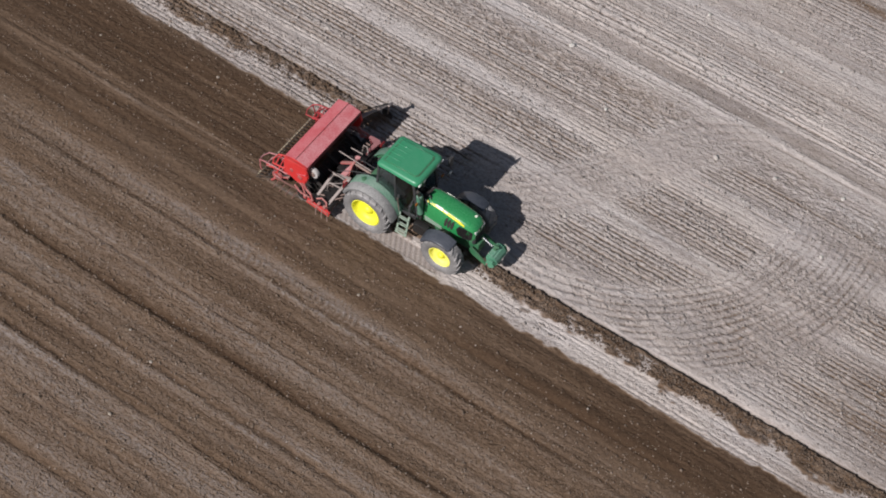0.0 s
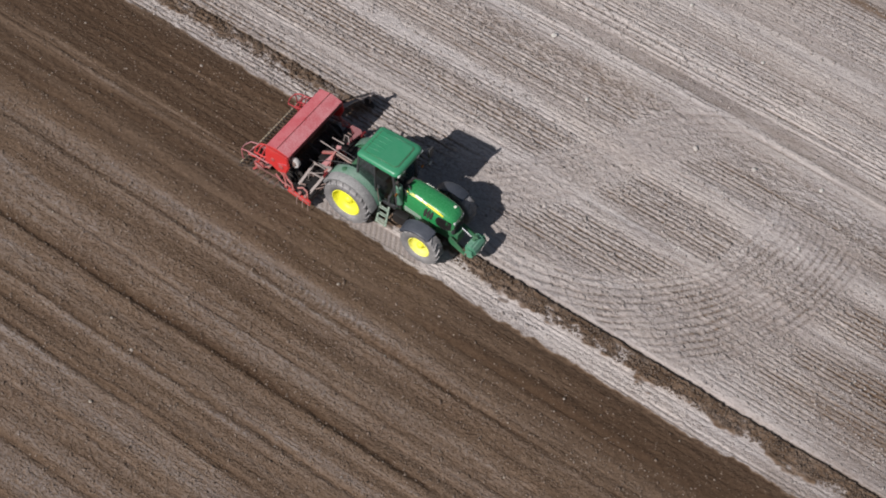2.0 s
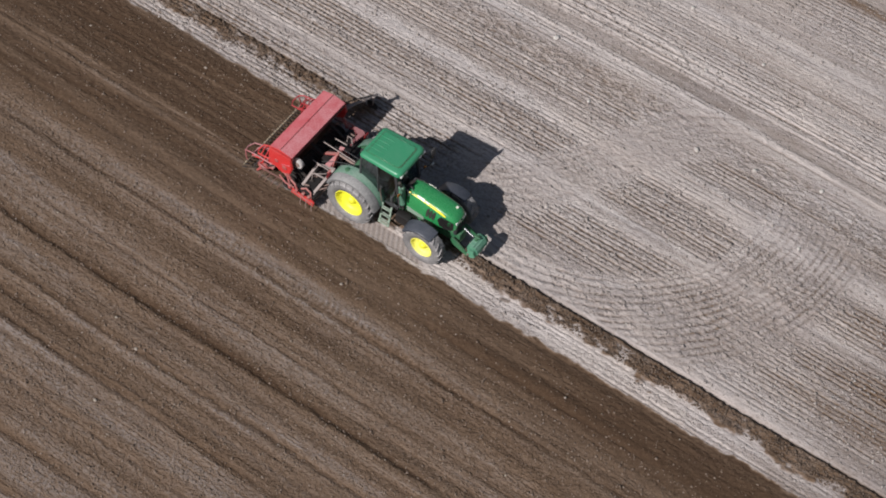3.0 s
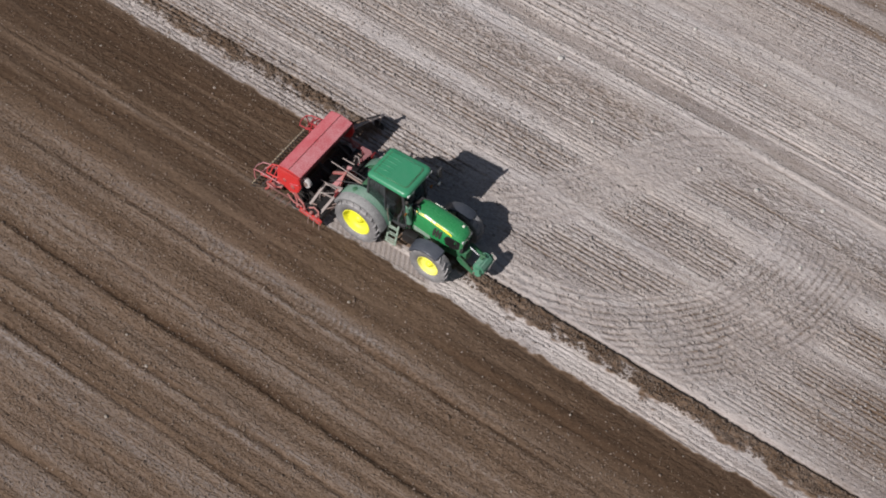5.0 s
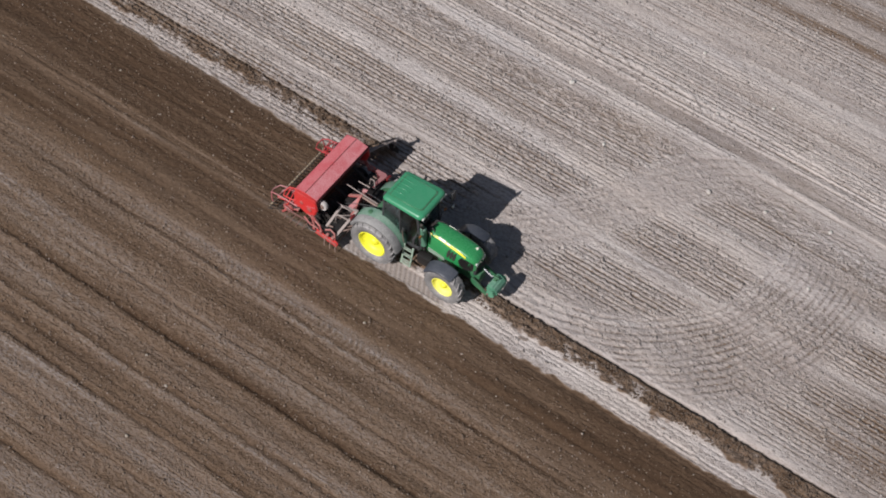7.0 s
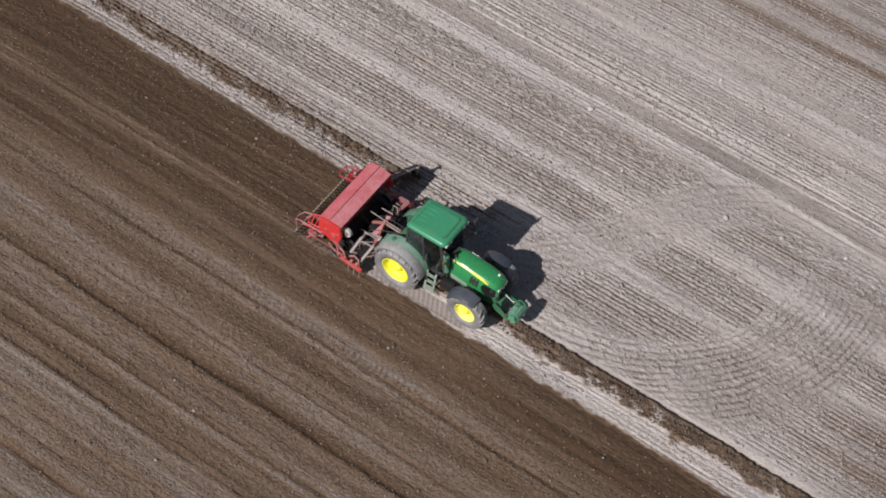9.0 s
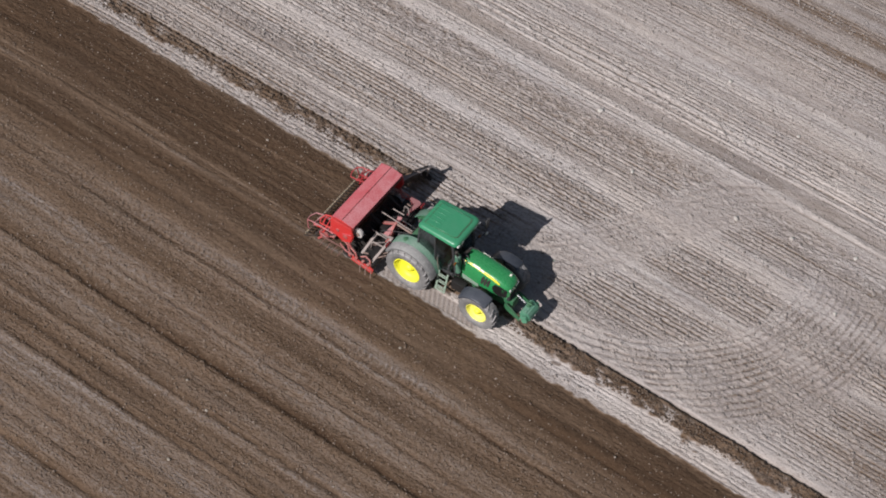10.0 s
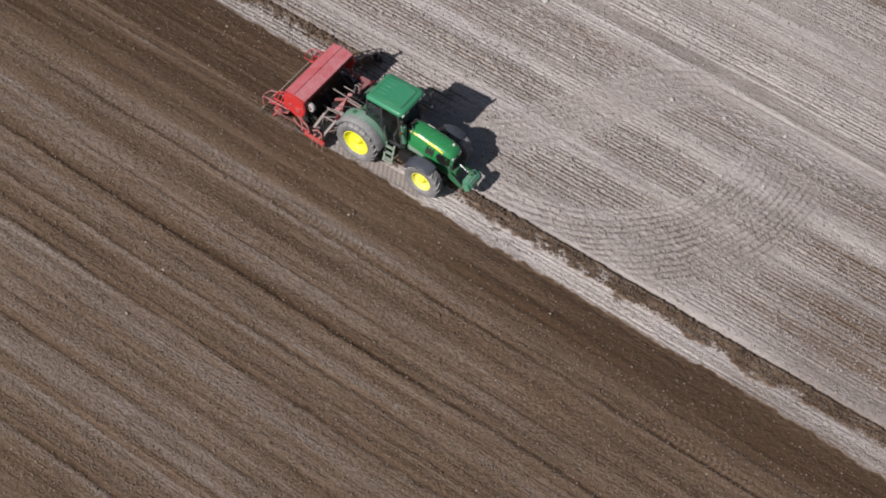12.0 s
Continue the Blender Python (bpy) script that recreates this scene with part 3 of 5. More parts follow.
def axis_steps(lo, hi, cell, reach, split=None):
    mid = np.arange(lo, hi + cell / 2, cell)
    if split is not None:
        mid = np.concatenate([np.arange(lo, split[0], cell * 1.6), np.arange(split[0], split[1], cell), np.arange(split[1], hi, cell * 1.5)])
    far, d = [], cell
    p = 0.0
    while p < reach:
        d *= 1.5
        p += d
        far.append(p)
    far = np.array(far)
    return np.concatenate([lo - far[::-1], mid, mid[-1] + far])


def build_ground():
    xs, ys = axis_steps(-20.2, 22.6, 0.056, 2500), axis_steps(-20.0, 21.0, 0.029, 2500, (-2.5, 12.0))
    gx, gy = np.meshgrid(xs, ys, indexing="ij")
    h, moist_shade, strength, count, clump = field(gx, gy)
    calm = np.clip(step(25, 30, np.abs(gx)) + step(22, 27, np.abs(gy)), 0, 1)
    h = h * (1 - calm)
    strength = strength * (1 - calm)
    moist_shade = moist_shade * (1 - calm) + np.where(gy < -1.42, 0.62, 0.27) * calm
    nx, ny = len(xs), len(ys)
    co = np.stack([gx, gy, h], -1).reshape(-1, 3).astype(np.float32)
    idx = np.arange(nx * ny).reshape(nx, ny)
    quads = np.stack([idx[:-1, :-1], idx[1:, :-1], idx[1:, 1:], idx[:-1, 1:]], -1).reshape(-1, 4).astype(np.int32)
    me = bpy.data.meshes.new("ground")
    me.vertices.add(len(co))
    me.vertices.foreach_set("co", co.ravel())
    me.loops.add(quads.size)
    me.loops.foreach_set("vertex_index", quads.ravel())
    me.polygons.add(len(quads))
    me.polygons.foreach_set("loop_start", np.arange(0, quads.size, 4, dtype=np.int32))
    me.update(calc_edges=True)
    for key, values in (("moist_shade", moist_shade), ("rows", strength), ("phase", count), ("clump", clump)):
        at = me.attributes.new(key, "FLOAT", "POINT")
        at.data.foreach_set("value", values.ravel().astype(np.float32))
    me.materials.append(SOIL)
    me.shade_smooth()
    return tagged(new("ground", me), "tilled field soil, brown where drilled and pale grey where dry", "ground", kind="structure")


ground = build_ground()


def height(x, y):
    return float(field(np.array([[x]]), np.array([[y]]))[0][0, 0])


def scatter(name, material, places, label, category, squash=0.7, smooth=False):
    """Many small lumps in one mesh: rows of x, y, z, radius."""
    if smooth:
        bm = bmesh.new()
        bmesh.ops.create_icosphere(bm, subdivisions=1, radius=1.0)
        base = np.array([v.co[:] for v in bm.verts])
        tris = np.array([[v.index for v in f.verts] for f in bm.faces])
        bm.free()
    else:
        base = np.array([(1, 0, 0.1), (0, 1, -0.1), (-1, 0, 0.1), (0, -1, -0.1), (0.1, 0.1, 1), (0, 0, -1)], float)
        tris = np.array([(0, 1, 4), (1, 2, 4), (2, 3, 4), (3, 0, 4), (1, 0, 5), (2, 1, 5), (3, 2, 5), (0, 3, 5)])
    n, k = len(places), len(base)
    r = np.random.default_rng(len(name) * 13 + n)
    warp = 1 + r.uniform(-0.28, 0.28, (n, k, 1))
    turn = r.uniform(0, math.tau, n)
    size = places[:, 3:4] * np.concatenate([r.uniform(0.75, 1.35, (n, 1)), r.uniform(0.75, 1.25, (n, 1)), np.full((n, 1), squash)], 1)
    p = base[None] * warp * size[:, None]
    c, s = np.cos(turn)[:, None], np.sin(turn)[:, None]
    p = np.stack([p[..., 0] * c - p[..., 1] * s, p[..., 0] * s + p[..., 1] * c, p[..., 2]], -1) + places[:, None, :3]
    faces = (tris[None] + (np.arange(n) * k)[:, None, None]).reshape(-1, 3)
    me = bpy.data.meshes.new(name)
    me.from_pydata(p.reshape(-1, 3).tolist(), [], faces.tolist())
    me.materials.append(material)
    me.shade_smooth()
    return tagged(new(name, me), label, category, kind="stuff")


def strewn(n, x0, x1, y0, y1, r0, r1, bias, keep=None):
    x, y = rng.uniform(x0, x1, n), rng.uniform(y0, y1, n)
    rad = r0 + (r1 - r0) * rng.uniform(0, 1, n) ** bias
    if keep is not None:
        ok = keep(x, y)
        x, y, rad = x[ok], y[ok], rad[ok]
    h = field(x[:, None], y[:, None])[0][:, 0]
    return np.stack([x, y, h + rad * 0.25, rad], -1)


# crumbs along the two marker furrows
scatter("furrow_clods", CLOD_DAMP, np.concatenate([
    strewn(7000, 3.6, 24.0, -0.52, 0.12, 0.012, 0.050, 3.0),
    strewn(4600, -20.0, -2.6, 2.35, 2.98, 0.012, 0.050, 3.0)]),
    "brown soil clods heaped along the marker furrows", "soil clods")
scatter("tilth_clods", CLOD_BROWN, strewn(66000, -20.0, 22.0, -19.0, 1.7, 0.012, 0.046, 3.6,
        lambda x, y: (y < -3.0) | (((y < -1.7) | (x < -3.6)) & (rng.uniform(0, 1, len(x)) < 0.35))), "loose brown soil clods on the drilled seedbed", "soil clods")


def row_clods(n, lo, hi):
    """Dry crumbs lying in the old drill rows, and in rings where the turn was driven."""
    x, y = rng.uniform(-20.0, 22.0, n), rng.uniform(-1.1, 20.5, n)
    rx, ry = x - TURN_MID[0], y - TURN_MID[1]
    rad, ang = np.hypot(rx, ry), np.degrees(np.arctan2(ry, rx))
    ring = (rad > TURN_IN) & (rad < TURN_OUT - 0.5) & (ang > -105) & (ang < 5)
    snap = (np.round(rad / RING) + 0.25) * RING + rng.normal(0, 0.05, n)
    k = np.where(ring, snap / np.maximum(rad, 0.1), 1.0)
    x, y = TURN_MID[0] + rx * k, TURN_MID[1] + ry * k
    in_row = (~ring) & (rng.uniform(0, 1, n) < 0.7)
    y = np.where(in_row, (np.floor(y / ROW) + 0.5) * ROW + rng.normal(0, 0.028, n), y)
    track = (np.abs(y - s_track(x)) < 1.6) & (x > 1) & (rng.uniform(0, 1, n) < 0.6)
    clear = ((x > -1.2) | (y > 3.2) | ((x < -2.6) & (y > 1.8) & (y < 2.4))) & ((y > 0.35) | ((x > 3.2) & (y < -0.75))) & ((x > 4.6) | (y > 1.3))
    keep = clear & ~track & (rng.uniform(0, 1.1, n) < np.clip(band_at(x, y) + 0.1, 0, 1.2))
    x, y = x[keep], y[keep]
    r = lo + (hi - lo) * rng.uniform(0, 1, len(x)) ** 3.4
    h = field(x[:, None], y[:, None])[0][:, 0]
    return np.stack([x, y, h + r * 0.2, r], -1)


scatter("crust_clods", CLOD_PALE, row_clods(85000, 0.018, 0.062), "pale dry soil clods lying in old drill rows", "soil clods")
scatter("field_pebbles", PEBBLE, np.concatenate([
    strewn(4200, -20.0, 22.0, -19.0, -1.7, 0.010, 0.030, 2.6), strewn(220, -18.0, -4.2, -1.2, 1.6, 0.010, 0.028, 2.8)]),
        "small tan pebbles lying on the drilled soil", "pebbles", smooth=True)
scatter("dry_field_pebbles", STONE, np.concatenate([strewn(1500, -16.0, 21.0, 3.4, 20.0, 0.012, 0.042, 3.2), strewn(500, 4.5, 21.0, 0.6, 3.4, 0.012, 0.034, 3.2)]),
        "small pale pebbles lying on the dry soil", "pebbles", smooth=True)


def field_stone(x, y, r, flat):
    bm = bmesh.new()
    bmesh.ops.create_icosphere(bm, subdivisions=3, radius=1.0)
    seed = x * 3.1 + y * 1.7
    for v in bm.verts:
        k = 1 + 0.28 * noise.noise(v.co * 1.3 + Vector((seed, 0, 0))) + 0.08 * noise.noise(v.co * 4 + Vector((0, seed, 0)))
        v.co = Vector((v.co.x * r * 1.2 * k, v.co.y * r * k, v.co.z * r * flat * k))
    ob = part("field_stone", bm, STONE if y > 2.0 else STONE_TAN, None, "", 60)
    ob.location = (x, y, height(x, y) + r * flat * 0.5)
    ob.rotation_euler.z = seed
    tagged(ob, "pale rounded field stone half sunk in the dry soil" if y > 2.0 else "small tan field stone half sunk in brown soil", "stone", "loose field stones")


for x, y, r, flat in ((1.2, 9.3, 0.09, 0.7), (7.6, 8.0, 0.085, 0.7), (12.3, 6.5, 0.06, 0.7), (-2.1, -11.0, 0.05, 0.7), (-3.5, -8.4, 0.04, 0.6),
                      (-11.9, 0.1, 0.035, 0.6), (-7.6, 1.0, 0.045, 0.6), (1.3, -3.3, 0.045, 0.7), (-2.3, -8.9, 0.05, 0.6),
                      (4.3, 13.4, 0.07, 0.7), (3.6, 7.6, 0.06, 0.7), (9.6, 8.4, 0.07, 0.7), (-6.9, -0.9, 0.03, 0.6), (4.5, -2.4, 0.035, 0.6),
                      (6.1, 11.2, 0.07, 0.7), (7.6, 12.6, 0.06, 0.7), (9.2, -2.6, 0.035, 0.7), (11.8, 9.0, 0.07, 0.7), (-9.5, -0.6, 0.03, 0.6)):
    field_stone(x, y, r, flat)


# ---- tractor: rear axle over x = 0, heading along +x ----
def tyre_mesh(centre, radius, width, seat, lugs, side):
    """A lugged farm tyre; seat is the rim's radius, side is -1 or 1 for its outer face."""
    bm = bmesh.new()
    w = width / 2
    prof = [(-w * 0.72, seat), (-w * 0.93, seat + (radius - seat) * 0.22), (-w, seat + (radius - seat) * 0.55), (-w * 0.95, radius * 0.90),
            (-w * 0.80, radius * 0.945), (-w * 0.4, radius * 0.957), (0, radius * 0.96), (w * 0.4, radius * 0.957), (w * 0.80, radius * 0.945),
            (w * 0.95, radius * 0.90), (w, seat + (radius - seat) * 0.55), (w * 0.93, seat + (radius - seat) * 0.22), (w * 0.72, seat)]
    rings = lathe(bm, prof, centre, 64)
    for k in range(64):
        bm.faces.new((rings[-1][k], rings[-1][(k + 1) % 64], rings[0][(k + 1) % 64], rings[0][k]))
    c = Vector(centre)
    for k in range(lugs):
        for half in (-1, 1):
            a0 = (k + (0.5 if half > 0 else 0)) * math.tau / lugs
            pts = []
            for y, da, r0, r1 in ((0.02, 0.0, 0.945, 1.0), (0.45, 0.07, 0.94, 0.998), (0.80, 0.15, 0.92, 0.985), (1.0, 0.19, 0.84, 0.93)):
                lug = 0.030 * (1.0 if y < 0.9 else 1.25)
                ring = []
                for da2, rr in ((-lug, r0), (lug, r0), (lug * 0.8, r1), (-lug * 0.8, r1)):
                    a = a0 - (da - da2)
                    ring.append(c + Vector((math.cos(a) * radius * rr, half * w * y, math.sin(a) * radius * rr)))
                pts.append(ring)
            loft(bm, pts)
    return bm


def rim_mesh(centre, radius, width, side, dish):
    """A dished steel wheel, open towards its outer face."""
    bm = bmesh.new()
    w = width / 2
    o = side
    prof = [(o * w * 0.78, radius * 1.02), (o * w * 0.82, radius * 0.97), (o * w * 0.70, radius * 0.93), (o * w * 0.45, radius * 0.90),
            (o * (w * 0.45 - dish * 0.5), radius * 0.86), (o * (w * 0.45 - dish), radius * 0.70), (o * (w * 0.45 - dish), radius * 0.44),
            (o * (w * 0.45 - dish * 0.7), radius * 0.38), (o * (w * 0.45 - dish * 0.7), radius * 0.05)]
    rings = lathe(bm, prof, centre, 48)
    cap(bm, rings[-1])
    back = lathe(bm, [(-o * w * 0.75, radius * 0.99), (-o * w * 0.72, radius * 0.9), (-o * w * 0.2, radius * 0.86), (o * (w * 0.3 - dish), radius * 0.8)], centre, 48)
    cap(bm, back[-1])
    return bm


def wheel(name, centre, radius, width, seat, lugs, parent, dish):
    side = 1 if centre[1] > 0 else -1
    tyre = part("tyre", tyre_mesh(centre, radius, width, seat, lugs, side), TYRE, parent, "wheel with a dusty lugged tyre on a yellow rim", 35)
    tyre.name = name
    part("rim", rim_mesh(centre, seat * 1.0, width, side, dish), YELLOW if radius > 0.8 else YELLOW_PALE, tyre, "bright yellow dished steel rim")
    bm = bmesh.new()
    y = side * (width / 2 * 0.45 - dish * 0.7)
    r = seat * 0.30
    rings = lathe(bm, [(y, r), (y + side * 0.05, r), (y + side * 0.10, r * 0.75), (y + side * 0.13, r * 0.35)], centre, 24)
    cap(bm, rings[-1])
    part("hub", bm, YELLOW, tyre)
    for k in range(8):
        a = k * math.tau / 8
        bm = bmesh.new()
        c = (centre[0] + math.cos(a) * seat * 0.56, centre[1], centre[2] + math.sin(a) * seat * 0.56)
        y2 = side * (width / 2 * 0.45 - dish)
        ring = lathe(bm, [(y2 - side * 0.01, 0.018), (y2 + side * 0.025, 0.018), (y2 + side * 0.03, 0.010)], c, 6)
        cap(bm, ring[-1])
        part("wheel_nut", bm, YELLOW, tyre, "", 0)
    return tyre


def arc_fender(bm, centre, radius, a0, a1, y0, y1, thick, lip=0.05, n=18, droop=0.0):
    """A curved mudguard over a wheel between two angles (degrees), with turned-down lips."""
    sections = []
    for k in range(n + 1):
        a = radians(a0 + (a1 - a0) * k / n)
        ca, sa = math.cos(a), math.sin(a)

        def at(y, r):
            return Vector((centre[0] + ca * r, y, centre[2] + sa * r))
        s = 1 if y1 > y0 else -1
        sections.append([at(y0, radius), at(y1 - s * 0.04, radius - droop), at(y1, radius - 0.03 - droop), at(y1, radius - lip - droop),
                         at(y1 - s * thick, radius - lip - droop), at(y1 - s * 0.05, radius - thick - droop), at(y0, radius - thick)])
    return loft(bm, sections)


def hood_section(x, w, top, low, crown):
    """One upright ring of the bonnet."""
    pts = [(w, low), (w * 1.0, low + (top - low) * 0.30), (w * 0.94, low + (top - low) * 0.62), (w * 0.84, top - crown * 0.80), (w * 0.76, top - crown * 0.38), (w * 0.62, top - crown * 0.14), (w * 0.34, top - crown * 0.03)]
    ring = [Vector((x, -y, z)) for y, z in pts] + [Vector((x, 0, top))] + [Vector((x, y, z)) for y, z in reversed(pts)]
    return ring


def build_tractor():
    tr = thing("tractor", (0, 0, 0), "green farm tractor with yellow wheel rims pulling a seed drill", "tractor")
    # running gear
    bm = bmesh.new()
    box(bm, (-0.35, -0.30, 0.62), (1.55, 0.30, 1.22), 0.06)
    box(bm, (-0.55, -0.24, 0.75), (-0.30, 0.24, 1.35), 0.04)
    box(bm, (1.40, -0.24, 0.62), (3.25, 0.24, 1.20), 0.05)
    box(bm, (3.15, -0.20, 0.58), (3.62, 0.20, 1.02), 0.03)
    part("chassis", bm, GREEN_DARK, tr, "dull green cast gearbox and engine block")
    bm = bmesh.new()
    rings = lathe(bm, [(-0.98, 0.13), (-0.55, 0.15), (-0.45, 0.22), (0.45, 0.22), (0.55, 0.15), (0.98, 0.13)], (0, 0, 0.86), 20)
    part("rear_axle", bm, GREEN_DARK, tr)
    bm = bmesh.new()
    bar(bm, (2.77, -0.80, 0.70), (2.77, 0.80, 0.70), 0.20, 0.18, 0.03)
    box(bm, (2.60, -0.22, 0.55), (2.94, 0.22, 0.90), 0.04)
    for s in (-1, 1):
        box(bm, (2.66, s * 0.78 - 0.08, 0.55), (2.88, s * 0.78 + 0.08, 0.88), 0.03)
    part("front_axle", bm, GREEN_DARK, tr)
    # wheels
    for s in (-1, 1):
        wheel("rear_wheel", (0.0, s * 0.945, 0.860), 0.875, 0.56, 0.515, 20, tr, 0.13)
        wheel("front_wheel", (2.77, s * 0.935, 0.712), 0.725, 0.43, 0.39, 18, tr, 0.09)
    # bonnet
    bm = bmesh.new()
    secs = [hood_section(1.66, 0.385, 1.985, 1.20, 0.16), hood_section(1.80, 0.40, 2.0, 1.20, 0.17), hood_section(2.2, 0.41, 1.985, 1.20, 0.17),
            hood_section(2.7, 0.42, 1.945, 1.22, 0.18), hood_section(3.1, 0.415, 1.895, 1.25, 0.19), hood_section(3.32, 0.39, 1.84, 1.27, 0.20),
            hood_section(3.44, 0.34, 1.77, 1.30, 0.20), hood_section(3.50, 0.26, 1.68, 1.34, 0.16)]
    loft(bm, secs)
    hood = part("hood", bm, GREEN, tr, "glossy green bonnet with yellow side stripe", 32)
    for s in (-1, 1):
        # yellow stripe along the shoulder, with a pale patch part way along
        def shoulder(x, t):
            """A place on the bonnet's side at x; t runs from the crown edge (0) to the sill (1)."""
            row = [(1.66, 0.385, 1.985, 1.20, 0.16), (1.80, 0.40, 2.0, 1.20, 0.17), (2.2, 0.41, 1.985, 1.20, 0.17), (2.7, 0.42, 1.945, 1.22, 0.18),
                   (3.1, 0.415, 1.895, 1.25, 0.19), (3.32, 0.39, 1.84, 1.27, 0.20), (3.44, 0.34, 1.77, 1.30, 0.20)]
            w, top, low, crown = [float(np.interp(x, [r[0] for r in row], [r[k] for r in row])) for k in (1, 2, 3, 4)]
            zs = [top - crown * 0.10, top - crown * 0.38, top - crown * 0.80, low + (top - low) * 0.62, low + (top - low) * 0.30, low]
            ws = [w * 0.56, w * 0.76, w * 0.84, w * 0.94, w, w]
            return Vector((x, s * (float(np.interp(t, [-0.2, 0, 0.12, 0.42, 0.75, 1], ws)) + 0.006), float(np.interp(t, [-0.2, 0, 0.12, 0.42, 0.75, 1], zs))))

        def skin(corners, thick=0.010):
            """A thin plate lying on the bonnet's side: rows of (x, t high, t low)."""
            bm = bmesh.new()
            secs = []
            for x, t0, t1 in corners:
                a, b = shoulder(x, t0), shoulder(x, t1)
                out = Vector((0, s * thick, thick * 0.5))
                secs.append([a, b, b + out, a + out])
            return loft(bm, secs)
        drop = -0.10 if s < 0 else 0.08
        part("stripe", skin([(1.70, drop + 0.00, drop + 0.13), (2.2, drop + 0.00, drop + 0.14), (2.7, drop + 0.02, drop + 0.17), (2.95, drop + 0.07, drop + 0.19), (3.12, drop + 0.13, drop + 0.20)]), DECAL, hood, "yellow stripe along the bonnet", 0)
        part("lettering_bar", skin([(2.02, drop - 0.06, drop + 0.06), (2.30, drop - 0.05, drop + 0.12)], 0.016), DECAL_PALE, hood, "pale patch on the stripe", 0)
        part("lettering_bar", skin([(2.34, drop - 0.02, drop + 0.09), (2.48, drop + 0.0, drop + 0.11)], 0.016), DECAL_PALE, hood, "pale patch on the stripe", 0)
        # three slanted black vents
        for k in range(3):
            x = 2.45 + k * 0.115
            part("vent", skin([(x, 0.52, 0.78), (x + 0.035, 0.30, 0.82), (x + 0.070, 0.22, 0.76), (x + 0.105, 0.22, 0.50)], 0.016), IRON, hood, "slanted black air vent", 0)
        # dark side grille ahead of the vents
        grille = part("side_grille", skin([(2.90, 0.54, 0.66), (2.97, 0.28, 0.90), (3.14, 0.20, 0.97), (3.34, 0.18, 0.97), (3.43, 0.22, 0.94)], 0.020), TROUGH, hood, "dark perforated side grille", 0)
        for k in range(6):
            x = 2.99 + k * 0.060
            part("grille_slat", skin([(x, 0.40, 0.86), (x + 0.025, 0.40, 0.86)], 0.028), TROUGH, grille, "", 0)
        # grey lower panel
        bm = bmesh.new()
        slab(bm, [(1.75, s * 0.40, 1.10), (2.40, s * 0.415, 1.12), (2.36, s * 0.415, 1.24), (1.72, s * 0.40, 1.30)], (0, s, 0), 0.02)
        part("heat_shield", bm, PANEL, hood, "dusty pale green lower side panel", 0)
        bm = bmesh.new()
        box(bm, (3.43, s * 0.16 - 0.10, 1.52), (3.505, s * 0.16 + 0.10, 1.64), 0.02)
        part("headlight", bm, LENS, hood, "clear headlight in the bonnet nose")
    bm = bmesh.new()
    box(bm, (3.40, -0.27, 1.02), (3.50, 0.27, 1.46), 0.03)
    grille = part("front_grille", bm, BLACK, hood, "black front grille")
    for k in range(6):
        bm = bmesh.new()
        box(bm, (3.495, -0.25, 1.08 + k * 0.06), (3.512, 0.25, 1.105 + k * 0.06), 0.004, None, 1)
        part("grille_slat", bm, IRON, grille, "", 0)
    bm = bmesh.new()
    box(bm, (3.20, 0.10, 1.855), (3.28, 0.18, 1.893), 0.012)
    part("badge", bm, DECAL_PALE, hood, "small pale badge on the bonnet nose")
    # seam ridge down the middle of the bonnet
    bm = bmesh.new()
    tube(bm, [(1.70, 0.0, 1.985), (2.2, 0, 1.980), (2.7, 0, 1.940), (3.1, 0, 1.890)], 0.010, 6)
    part("seam", bm, GREEN, hood)
    bm = bmesh.new()
    loft(bm, [hood_section(1.50, 0.37, 1.975, 1.20, 0.16), hood_section(1.56, 0.385, 2.0, 1.20, 0.17), hood_section(1.665, 0.39, 2.0, 1.20, 0.17)])
    cowl = part("cowl", bm, IRON, hood, "black cowl between bonnet and windscreen", 32)
    for y0, y1, top in ((-0.30, -0.46, 2.06), (-0.16, -0.22, 2.08), (0.10, 0.30, 2.05)):
        bm = bmesh.new()
        tube(bm, [(1.58, y0, 1.97), (1.62, (y0 * 2 + y1) / 3, top), (1.74, (y0 + y1) / 2, top - 0.02), (1.82, y1, 1.96)], 0.022, 6)
        part("cowl_hose", bm, BLACK, cowl, "black rubber hose")
    # exhaust and intake at the cab corner
    bm = bmesh.new()
    tube(bm, [(1.60, -0.46, 1.15), (1.59, -0.47, 1.45), (1.57, -0.48, 1.85), (1.55, -0.52, 2.30), (1.55, -0.60, 2.48), (1.55, -0.64, 2.62)], [0.055, 0.06, 0.06, 0.055, 0.05, 0.05], 12)
    exhaust = part("exhaust_pipe", bm, IRON, tr, "black upright exhaust pipe at the cab corner")
    bm = bmesh.new()
    tube(bm, [(1.585, -0.47, 1.34), (1.585, -0.47, 1.40), (1.57, -0.48, 1.85), (1.55, -0.50, 2.26), (1.55, -0.50, 2.32)], [0.06, 0.105, 0.11, 0.105, 0.06], 16)
    part("heat_guard", bm, GREEN_WORN, exhaust, "dusty green exhaust guard")
    # cab
    bm = bmesh.new()
    box(bm, (0.02, -0.58, 1.05), (1.50, 0.58, 1.20), 0.03)
    box(bm, (-0.10, -0.55, 1.15), (0.18, 0.55, 1.62), 0.05)
    part("cab_floor", bm, BLACK, tr, "dark cab floor and rear bulkhead")
